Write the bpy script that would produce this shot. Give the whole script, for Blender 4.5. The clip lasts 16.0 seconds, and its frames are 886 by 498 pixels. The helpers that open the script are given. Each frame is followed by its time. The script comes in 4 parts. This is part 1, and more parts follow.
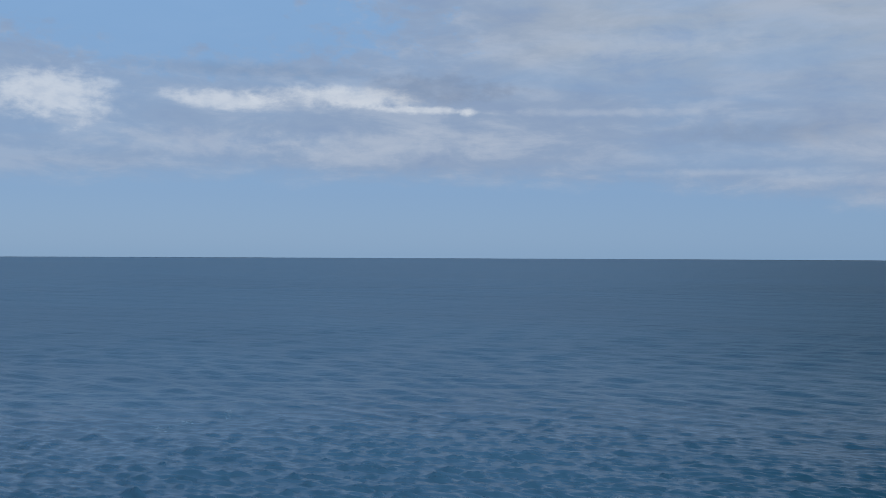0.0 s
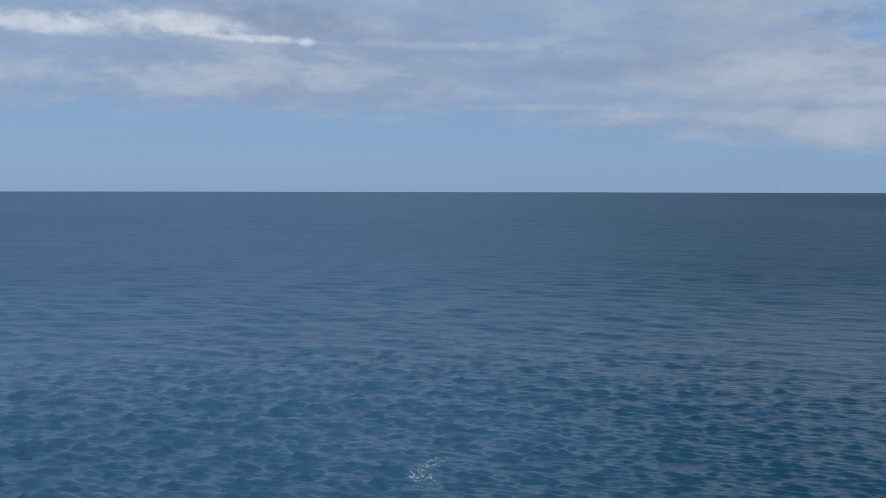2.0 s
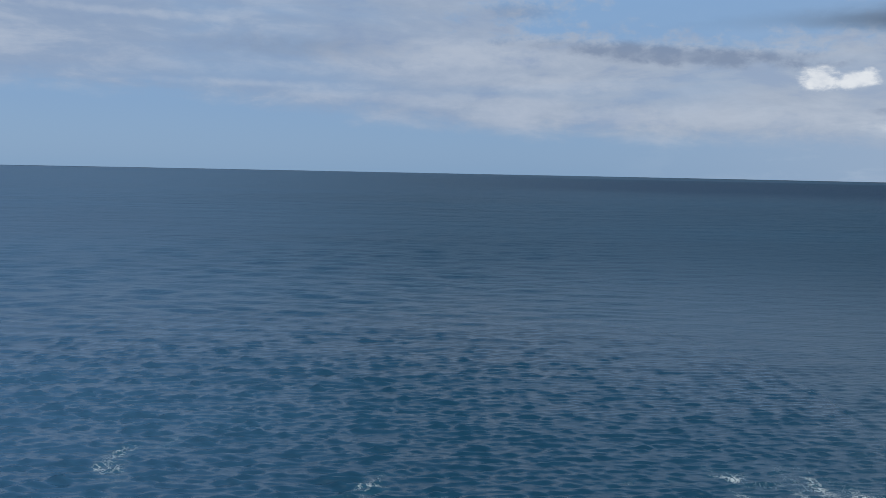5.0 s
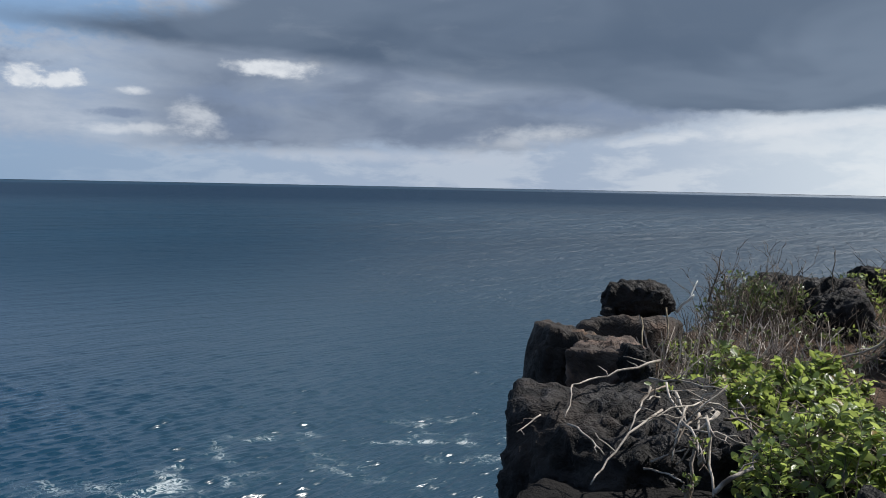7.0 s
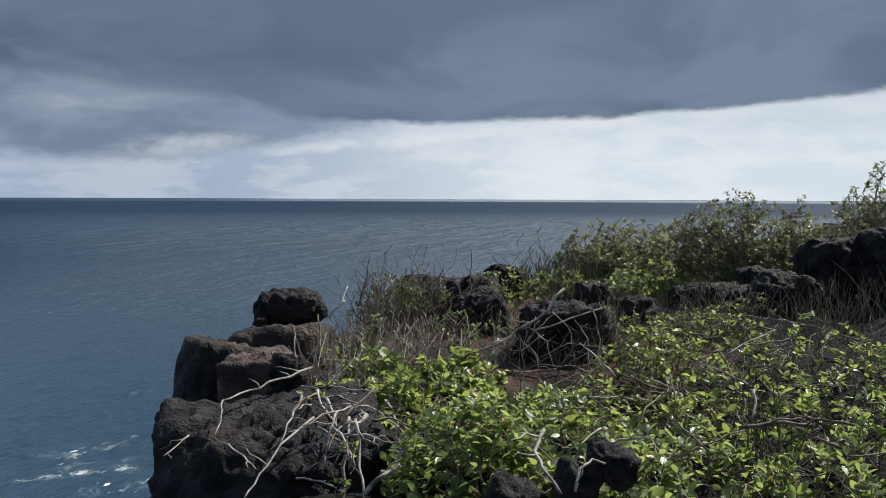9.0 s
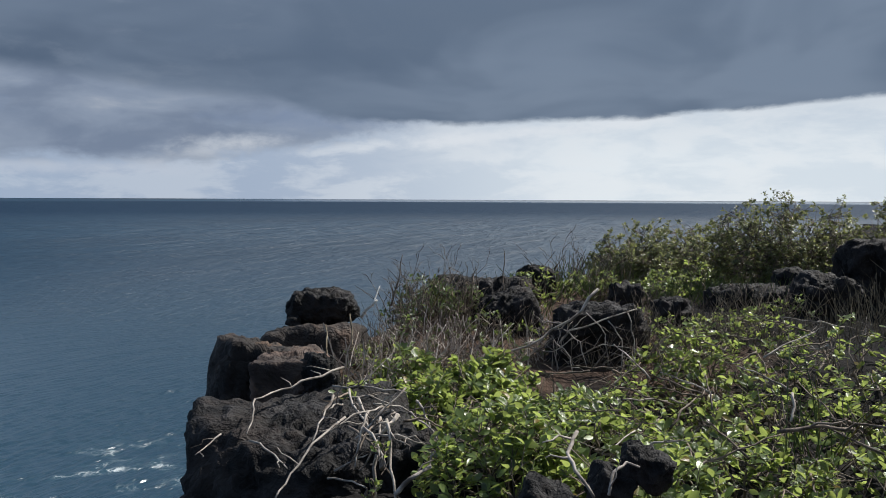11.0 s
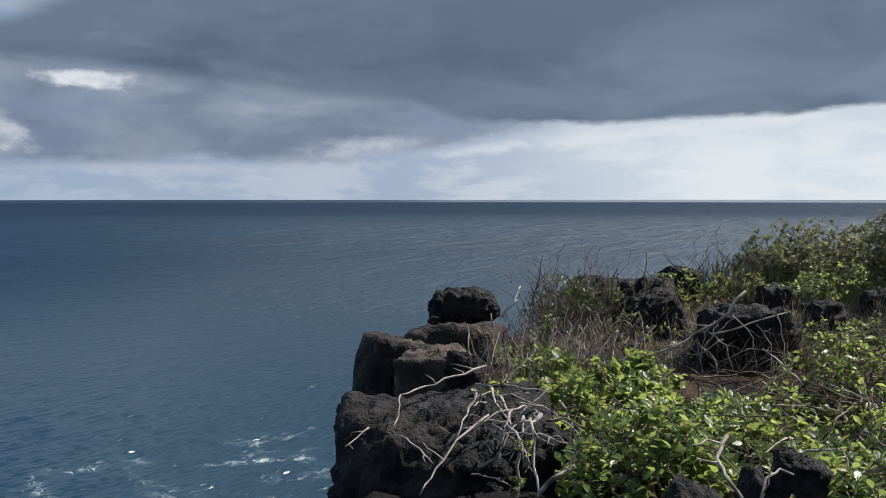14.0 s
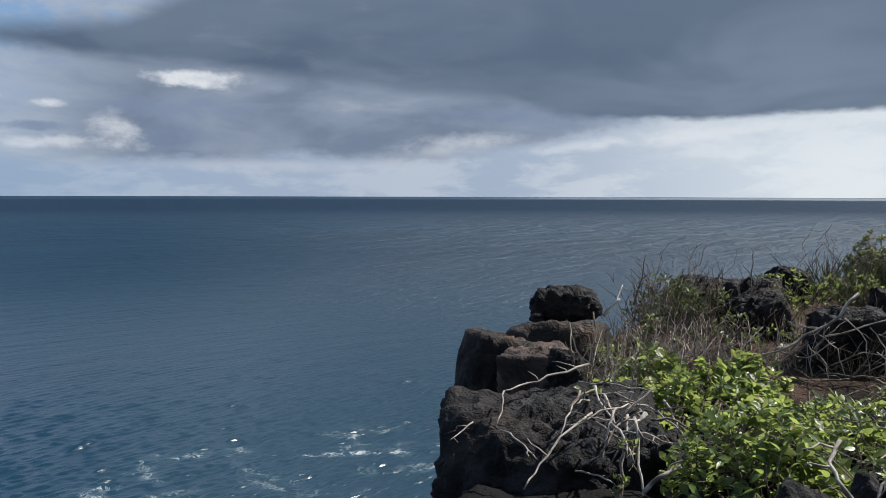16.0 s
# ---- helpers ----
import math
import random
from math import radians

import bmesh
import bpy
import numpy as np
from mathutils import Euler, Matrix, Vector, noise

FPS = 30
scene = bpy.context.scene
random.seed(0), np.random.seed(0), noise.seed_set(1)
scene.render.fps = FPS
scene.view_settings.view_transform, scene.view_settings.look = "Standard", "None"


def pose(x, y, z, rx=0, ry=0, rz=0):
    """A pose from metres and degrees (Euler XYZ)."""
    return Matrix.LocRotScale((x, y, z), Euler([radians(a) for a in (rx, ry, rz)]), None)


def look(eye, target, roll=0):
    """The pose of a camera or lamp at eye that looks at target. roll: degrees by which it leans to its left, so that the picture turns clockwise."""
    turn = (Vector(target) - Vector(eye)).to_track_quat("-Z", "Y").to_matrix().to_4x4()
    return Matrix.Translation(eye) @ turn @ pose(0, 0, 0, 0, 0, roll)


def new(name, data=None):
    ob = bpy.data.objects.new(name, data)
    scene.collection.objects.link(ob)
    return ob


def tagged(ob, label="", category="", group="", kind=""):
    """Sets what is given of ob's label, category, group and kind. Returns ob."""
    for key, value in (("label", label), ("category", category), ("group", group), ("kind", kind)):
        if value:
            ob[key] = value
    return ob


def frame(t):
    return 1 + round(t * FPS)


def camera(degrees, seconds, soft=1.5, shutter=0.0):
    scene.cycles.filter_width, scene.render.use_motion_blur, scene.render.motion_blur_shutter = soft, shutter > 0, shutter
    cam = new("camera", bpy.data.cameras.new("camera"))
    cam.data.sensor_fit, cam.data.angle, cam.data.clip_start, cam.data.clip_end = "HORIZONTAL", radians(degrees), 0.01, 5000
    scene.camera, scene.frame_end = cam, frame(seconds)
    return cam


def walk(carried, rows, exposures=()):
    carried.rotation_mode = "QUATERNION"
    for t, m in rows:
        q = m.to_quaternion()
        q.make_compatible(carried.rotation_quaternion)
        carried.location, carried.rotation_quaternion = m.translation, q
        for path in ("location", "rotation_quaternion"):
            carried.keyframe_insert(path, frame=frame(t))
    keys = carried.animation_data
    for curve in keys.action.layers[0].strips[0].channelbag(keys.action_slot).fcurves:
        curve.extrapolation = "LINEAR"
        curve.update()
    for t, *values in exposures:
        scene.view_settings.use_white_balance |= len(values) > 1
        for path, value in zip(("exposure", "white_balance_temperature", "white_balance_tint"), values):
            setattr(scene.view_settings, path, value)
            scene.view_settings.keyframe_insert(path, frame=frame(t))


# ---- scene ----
LENS = 51.5
cam = camera(LENS, 16.0, soft=0.8)

# seconds, eye x y z, yaw, pitch, roll
PATH = [
    (0, -0.103, -0.129, 1.584, 90.18, 0.35, 0.26),
    (0.5, -0.103, -0.129, 1.584, 84.34, -1.41, 0.15),
    (1, -0.103, -0.129, 1.584, 80.20, -3.44, 0.22),
    (1.5, -0.103, -0.129, 1.584, 77.86, -3.95, 0.33),
    (2, -0.103, -0.129, 1.584, 80.30, -3.77, 0.11),
    (2.5, -0.103, -0.129, 1.584, 83.18, -3.76, 0.07),
    (3, -0.103, -0.129, 1.584, 83.54, -3.84, 0.18),
    (3.2, -0.103, -0.129, 1.584, 83.42, -3.83, 0.22),
    (5.3, -0.103, -0.129, 1.584, 54.48, -5.12, 0.92),
    (5.5, -0.103, -0.129, 1.585, 49.59, -5.24, 0.63),
    (6, -0.102, -0.127, 1.585, 38.35, -5.31, -0.02),
    (6.5, -0.096, -0.120, 1.588, 26.62, -4.48, 0.53),
    (7, -0.073, -0.092, 1.598, 15.09, -4.07, 1.12),
    (7.5, -0.037, -0.039, 1.609, 5.61, -3.80, 0.87),
    (8, -0.022, -0.000, 1.607, -1.22, -3.46, 0.79),
    (8.5, 0.004, -0.020, 1.604, -5.09, -3.34, 0.29),
    (8.7, 0.004, -0.020, 1.604, -5.83, -3.33, 0.25),
    (10.8, 0.013, 0.016, 1.596, -4.27, -3.30, 0.26),
    (11, 0.013, 0.016, 1.596, -3.75, -3.30, 0.27),
    (11.5, 0.003, 0.018, 1.593, -2.62, -3.21, 0.25),
    (12, 0.000, 0.005, 1.597, -1.32, -3.19, 0.25),
    (12.5, 0.000, 0.000, 1.600, 0.00, -3.19, 0.19),
    (13, -0.010, -0.003, 1.598, 1.17, -3.15, 0.12),
    (13.5, -0.022, -0.018, 1.600, 2.78, -3.23, 0.04),
    (14, -0.031, -0.034, 1.598, 4.66, -3.29, -0.02),
    (14.5, -0.038, -0.056, 1.600, 6.54, -3.34, -0.11),
    (15, -0.052, -0.097, 1.610, 8.27, -3.41, -0.19),
    (15.5, -0.062, -0.108, 1.612, 9.66, -3.46, -0.18),
    (16, -0.072, -0.113, 1.606, 10.64, -3.48, 0.15),
]


def aim(x, y, z, yaw, pitch, roll):
    a, b = radians(yaw), radians(pitch)
    to = (x - math.sin(a) * math.cos(b), y + math.cos(a) * math.cos(b), z + math.sin(b))
    return look((x, y, z), to, roll)


walk(cam, [(t, aim(*row)) for t, *row in PATH], [(0.0, 0.35), (16.0, 0.35)])

SEA = -18.4
SUN_AZ, SUN_EL = -57.0, 50.0   # degrees to the left of +y, and up


# ---- node helper ----
class Nodes:
    def __init__(self, tree):
        self.tree = tree
        tree.nodes.clear()

    def put(self, value, socket):
        if isinstance(value, bpy.types.NodeSocket):
            self.tree.links.new(value, socket)
        elif value is not None:
            if hasattr(socket.default_value, "__len__") and not hasattr(value, "__len__"):
                value = (value,) * len(socket.default_value)
            elif hasattr(value, "__len__") and len(value) == 3 and len(socket.default_value) == 4:
                value = (*value, 1)
            socket.default_value = value

    def add(self, kind, ins=None, out=0, **props):
        n = self.tree.nodes.new(kind)
        for k, v in props.items():
            setattr(n, k, v)
        for k, v in (ins or {}).items():
            self.put(v, n.inputs[k])
        return n.outputs[out] if len(n.outputs) else n

    def m(self, op, a, b=None, c=None, clamp=False):
        n = self.tree.nodes.new("ShaderNodeMath")
        n.operation, n.use_clamp = op, clamp
        for s, v in zip(n.inputs, (a, b, c)):
            self.put(v, s)
        return n.outputs[0]

    def vec(self, x, y, z=0.0):
        return self.add("ShaderNodeCombineXYZ", {0: x, 1: y, 2: z})

    def step(self, v, lo, hi, to=(0.0, 1.0)):
        return self.add("ShaderNodeMapRange", {0: v, 1: lo, 2: hi, 3: to[0], 4: to[1]}, interpolation_type="SMOOTHSTEP")

    def noise(self, v, scale, detail=4.0, rough=0.55, warp=0.0, out=0):
        return self.add("ShaderNodeTexNoise", {"Vector": v, "Scale": scale, "Detail": detail, "Roughness": rough, "Distortion": warp}, out)

    def mix(self, f, a, b):
        n = self.tree.nodes.new("ShaderNodeMix")
        n.data_type = "RGBA"
        for i, v in ((0, f), (6, a), (7, b)):
            self.put(v, n.inputs[i])
        return n.outputs[2]

    def ramp(self, f, stops, smooth=False):
        """stops: position and a grey or a colour."""
        n = self.tree.nodes.new("ShaderNodeValToRGB")
        r = n.color_ramp
        r.interpolation = "B_SPLINE" if smooth else "LINEAR"
        while len(r.elements) < len(stops):
            r.elements.new(0.5)
        for e, (p, c) in zip(r.elements, stops):
            e.position = p
            e.color = (*((c,) * 3 if not hasattr(c, "__len__") else c), 1)
        self.put(f, n.inputs[0])
        return n.outputs[0]


# ---- sky ----
def make_sky():
    world = bpy.data.worlds.new("sky")
    scene.world = world
    world.use_nodes = True
    n = Nodes(world.node_tree)
    way = n.add("ShaderNodeTexCoord")
    split = n.tree.nodes.new("ShaderNodeSeparateXYZ")
    n.put(way, split.inputs[0])
    x, y, z = split.outputs
    az = n.m("MULTIPLY", n.m("ARCTAN2", n.m("MULTIPLY", x, -1.0), y), 57.2958)
    el = n.m("MULTIPLY", n.m("ARCSINE", z), 57.2958)
    el = n.m("MAXIMUM", el, -3.0)

    air = n.add("ShaderNodeTexSky", sky_type="NISHITA", sun_disc=False, sun_elevation=radians(SUN_EL),
                sun_rotation=radians(-SUN_AZ), air_density=1.0, dust_density=0.6, ozone_density=1.5)
    blue = n.add("ShaderNodeVectorMath", {0: air, 1: (0.085, 0.085, 0.085)}, operation="MULTIPLY")
    blue = n.mix(0.85, blue, n.ramp(n.m("DIVIDE", el, 30.0, clamp=True), [(0.0, (0.208, 0.36, 0.578)), (0.12, (0.20, 0.345, 0.585)), (0.5, (0.225, 0.405, 0.68)), (1.0, (0.2, 0.36, 0.66))]))

    # cloud matter: broad drifts, billows and torn fringes, drawn out along the horizon
    n1 = n.noise(n.vec(n.m("MULTIPLY", az, 0.06), n.m("MULTIPLY", el, 0.30), 3.1), 1.0, 5.0, 0.55, 0.3)
    n2 = n.noise(n.vec(n.m("MULTIPLY", az, 0.20), n.m("MULTIPLY", el, 0.62), 8.7), 1.0, 6.0, 0.60, 0.25)
    n3 = n.noise(n.vec(n.m("MULTIPLY", az, 0.80), n.m("MULTIPLY", el, 1.35), 5.2), 1.0, 7.0, 0.59, 0.15)
    w1, w2, w3 = (n.m("SUBTRACT", v, 0.5) for v in (n1, n2, n3))
    torn = n.m("ADD", n.m("MULTIPLY", w2, 1.5), n.m("MULTIPLY", w3, 1.9))
    ew = n.m("ADD", el, n.m("ADD", n.m("MULTIPLY", w2, 2.0), n.m("MULTIPLY", w3, 1.1)))
    u = n.m("DIVIDE", n.m("ADD", az, 60.0), 180.0, clamp=True)   # az -60..120

    def level(points):
        """A height in degrees that changes with the azimuth."""
        pts = sorted(points)
        return n.m("MULTIPLY", n.ramp(u, [((a + 60.0) / 180.0, e / 20.0) for a, e in pts]), 20.0)

    def blob(a, e, wa, we, soft=0.6, tilt=0.0):
        """A cloud with a torn outline; softer ones fade out."""
        da = n.m("SUBTRACT", az, a)
        de = n.m("SUBTRACT", el, e)
        if tilt:
            de = n.m("SUBTRACT", de, n.m("MULTIPLY", da, tilt))
        d = n.m("SQRT", n.m("ADD", n.m("POWER", n.m("DIVIDE", da, wa), 2.0), n.m("POWER", n.m("DIVIDE", de, we), 2.0)))
        return n.step(n.m("SUBTRACT", d, torn), 1.0 + soft, 1.0 - soft)

    # pale sheet of stratus
    low = level([(-60, 1.0), (20, 1.4), (50, 2.1), (60, 2.5), (70, 3.6), (78, 4.5), (100, 4.8), (120, 4.4)])
    sheet = n.step(n.m("SUBTRACT", ew, low), -0.7, 0.9)
    gap = n.m("MAXIMUM", blob(44.0, 9.4, 12.5, 1.7, 0.4), blob(107.0, 14.2, 13.0, 2.9, 0.35))
    cover = n.step(n1, 0.25, 0.60, (0.55, 1.0))
    cover = n.m("MULTIPLY", cover, n.m("MULTIPLY", n.step(el, 30.0, 17.0, (0.25, 1.0)), n.m("SUBTRACT", 1.0, n.m("MULTIPLY", gap, 0.92))))
    pale = n.mix(n.step(az, 78.0, 40.0), (0.275, 0.362, 0.515), (0.385, 0.445, 0.545))
    pale = n.mix(n.m("MULTIPLY", n.step(el, 9.0, 12.5), n.step(az, 92.0, 80.0, (0.0, 0.8))), pale, (0.365, 0.425, 0.515))
    pale = n.mix(n.step(n2, 0.46, 0.68, (0.0, 0.6)), pale, (0.42, 0.485, 0.60))
    pale = n.mix(n.step(n2, 0.50, 0.30, (0.0, 0.6)), pale, (0.235, 0.32, 0.49))
    sky = n.mix(n.m("MULTIPLY", sheet, n.m("MULTIPLY", cover, n.step(az, 112.0, 86.0, (0.80, 0.95)))), blue, pale)

    # haze over the sea, whiter towards the sun's side
    haze = n.m("MULTIPLY", n.step(az, 58.0, 12.0), n.step(az, -110.0, -65.0, (0.15, 1.0)))
    veil = n.mix(n.step(az, 9.0, -15.0), (0.36, 0.44, 0.57), n.mix(n.step(n.m("ADD", n1, w2), 0.35, 0.62), (0.655, 0.73, 0.80), (0.75, 0.81, 0.86)))
    veil = n.mix(n.m("MULTIPLY", n.step(n2, 0.46, 0.62), n.step(az, 20.0, -5.0, (0.25, 0.35))), veil, (0.76, 0.80, 0.835))
    sky = n.mix(n.m("MULTIPLY", haze, n.step(el, 13.0, 1.0)), sky, veil)

    # grey clouds under the slab, lit along their torn edges
    lumps = n.m("ADD", n.noise(n.vec(n.m("MULTIPLY", az, 0.14), n.m("MULTIPLY", el, 0.45), 1.9), 1.0, 4.0, 0.5, 0.5), n.m("MULTIPLY", w3, 0.16))
    foot_line = level([(-60, 5.0), (-7, 4.7), (0, 3.9), (5, 3.1), (9, 2.4), (16, 2.0), (30, 1.9), (120, 1.9)])
    band = n.m("MULTIPLY", n.step(az, -6.0, 6.0), n.m("MULTIPLY", n.step(az, 37.0, 29.0), n.step(n.m("SUBTRACT", ew, foot_line), -0.45, 0.55)))
    band = n.m("MULTIPLY", band, n.step(el, 10.0, 7.0))
    shade = n.mix(n.step(lumps, 0.32, 0.58), (0.158, 0.205, 0.295), (0.238, 0.292, 0.388))
    shade = n.mix(n.step(lumps, 0.54, 0.76), shade, (0.38, 0.42, 0.49))
    sky = n.mix(n.m("MULTIPLY", band, 0.9), sky, shade)

    for clouds, colour in ((WISPS, (0.50, 0.555, 0.65)), (GREY, (0.20, 0.262, 0.385)), (BRIGHT, (0.75, 0.785, 0.83))):
        for a, e, wa, we, s, k, tilt in clouds:
            body = n.m("MULTIPLY", blob(a, e, wa, we, s, tilt), n.step(n3, 0.30, 0.62, (0.72 * k, min(1.0, 1.08 * k))))
            sky = n.mix(body, sky, colour)

    # dark slab of cloud with a sloping lower edge; its unseen spread overhead is added
    foot = level([(-60, 9.0), (-30, 5.9), (-18, 4.95), (-7, 4.55), (3, 4.7), (7, 5.9), (13, 6.2), (18, 7.0), (25, 7.6), (32, 7.9), (42, 8.9)])
    head = level([(12, 20.0), (20, 16.0), (25, 12.0), (30, 10.0), (36, 9.3), (43, 8.7), (120, 0.0)])
    rough = n.m("ADD", el, n.m("ADD", n.m("MULTIPLY", w1, 0.7), n.m("ADD", n.m("MULTIPLY", w2, 0.9), n.m("MULTIPLY", w3, 0.3))))
    edge = n.step(az, -4.0, 12.0, (0.32, 0.9))
    slab = n.step(n.m("DIVIDE", n.m("SUBTRACT", rough, foot), edge), -0.7, 0.7)
    top = n.m("MULTIPLY", head, n.step(head, 19.0, 20.0, (1.0, 5.0)))
    slab = n.m("MULTIPLY", slab, n.step(n.m("SUBTRACT", rough, top), 0.8, -0.8))
    # unseen cloud overhead and behind, added to cut the sky's fill light
    unseen_cover = n.step(n.m("ADD", n.m("SUBTRACT", el, n.step(az, 20.0, 70.0, (0.0, 24.0))), n.m("MULTIPLY", w1, 14.0)), 24.0, 34.0, (0.0, 0.9))
    slab = n.m("MAXIMUM", slab, n.m("MAXIMUM", unseen_cover, n.m("MULTIPLY", n.step(n.m("ABSOLUTE", n.m("ADD", az, 30.0)), 152.0, 166.0), n.step(rough, 5.0, 9.0))))
    soft = n.noise(n.vec(n.m("MULTIPLY", az, 0.085), n.m("MULTIPLY", el, 0.22), 4.4), 1.0, 3.0, 0.5, 0.6)
    dark = n.mix(n.step(soft, 0.34, 0.66), (0.086, 0.126, 0.194), (0.138, 0.186, 0.265))
    dark = n.mix(n.step(el, 6.0, 14.0, (0.0, 0.45)), dark, (0.150, 0.200, 0.282))
    dark = n.mix(n.step(az, 12.0, -14.0, (0.0, 0.75)), dark, n.mix(n.step(soft, 0.35, 0.65), (0.126, 0.173, 0.248), (0.180, 0.235, 0.320)))
    dark = n.mix(n.m("MULTIPLY", n.step(n2, 0.52, 0.75), n.step(az, 0.0, 22.0, (0.05, 0.3))), dark, (0.24, 0.29, 0.37))
    sky = n.mix(n.m("MULTIPLY", slab, 0.97), sky, dark)

    back = n.add("ShaderNodeBackground", {"Color": sky, "Strength": 0.785})
    n.add("ShaderNodeOutputWorld", {0: back})


# azimuth, height, half width, half height, softness, strength, tilt
BRIGHT = [
    (113.2, 9.2, 2.6, 1.25, 0.7, 0.50, 0.0), (103.9, 9.3, 2.4, 0.45, 0.7, 0.50, 0.05), (96.6, 9.65, 3.6, 0.5, 0.75, 0.55, 0.04),
    (91.5, 8.95, 2.6, 0.18, 0.7, 0.5, 0.03), (88.7, 8.85, 0.45, 0.22, 0.7, 0.55, 0.0),
    (39.5, 5.55, 1.0, 0.65, 0.35, 0.92, 0.0), (37.6, 5.5, 1.2, 0.55, 0.35, 0.90, -0.05), (33.8, 5.1, 0.7, 0.2, 0.7, 0.7, 0.0), (25.6, 6.75, 2.1, 0.42, 0.55, 0.85, 0.0),
    (30.0, 3.6, 1.1, 0.75, 0.8, 0.55, 0.2), (9.8, 3.0, 2.4, 0.5, 0.9, 0.4, -0.12), (33.5, 2.9, 2.4, 0.25, 0.8, 0.5, 0.0),
    (-9.0, 3.9, 9.0, 0.35, 0.9, 0.5, -0.09),
]
GREY = [
    (90.3, 10.2, 3.6, 0.75, 0.6, 0.50, 0.0), (101.5, 11.1, 5.5, 0.35, 0.8, 0.35, 0.0), (47.5, 7.0, 7.2, 0.5, 0.55, 0.80, 0.07),
    (34.6, 3.75, 1.5, 0.25, 0.5, 0.75, 0.0), (27.0, 5.0, 4.0, 0.6, 0.7, 0.65, 0.0), (57.0, 9.6, 1.6, 0.35, 0.8, 0.4, 0.0),
    (28.0, 3.4, 2.6, 0.7, 0.8, 0.5, 0.0), (70.0, 7.2, 5.0, 0.5, 0.9, 0.35, 0.0), (4.5, 4.6, 4.5, 0.7, 0.8, 0.65, 0.0),
]
WISPS = [
    (93.6, 6.8, 5.6, 0.75, 0.8, 0.40, 0.0), (105.2, 6.7, 4.2, 0.7, 0.8, 0.38, 0.0), (73.0, 5.0, 5.2, 0.18, 0.9, 0.25, 0.0),
    (78.5, 12.6, 6.0, 0.6, 0.9, 0.30, 0.0), (60.0, 7.0, 6.5, 0.6, 0.9, 0.45, 0.0), (62.0, 4.3, 7.0, 0.35, 0.9, 0.25, 0.0),
    (54.0, 5.3, 4.0, 0.4, 0.8, 0.35, 0.0), (46.0, 3.4, 9.0, 0.5, 0.9, 0.35, 0.0), (19.0, 1.6, 7.0, 0.35, 0.8, 0.55, 0.0),
    (80.0, 8.7, 6.0, 0.2, 0.8, 0.3, 0.02),
]
make_sky()

sun = new("sun", bpy.data.lights.new("sun", "SUN"))
sun.data.energy, sun.data.angle, sun.data.color = 5.0, radians(0.6), (1.0, 0.965, 0.91)
_a, _e = radians(SUN_AZ), radians(SUN_EL)
sun.matrix_world = look((-math.sin(_a) * math.cos(_e) * 60, math.cos(_a) * math.cos(_e) * 60, math.sin(_e) * 60), (0, 0, 0))
tagged(sun, "warm midday sun between the clouds", "sun")


# ---- materials ----
def material(name):
    mat = bpy.data.materials.new(name)
    mat.use_nodes = True
    return mat, Nodes(mat.node_tree)


def finish(n, shader):
    n.add("ShaderNodeOutputMaterial", {0: shader})


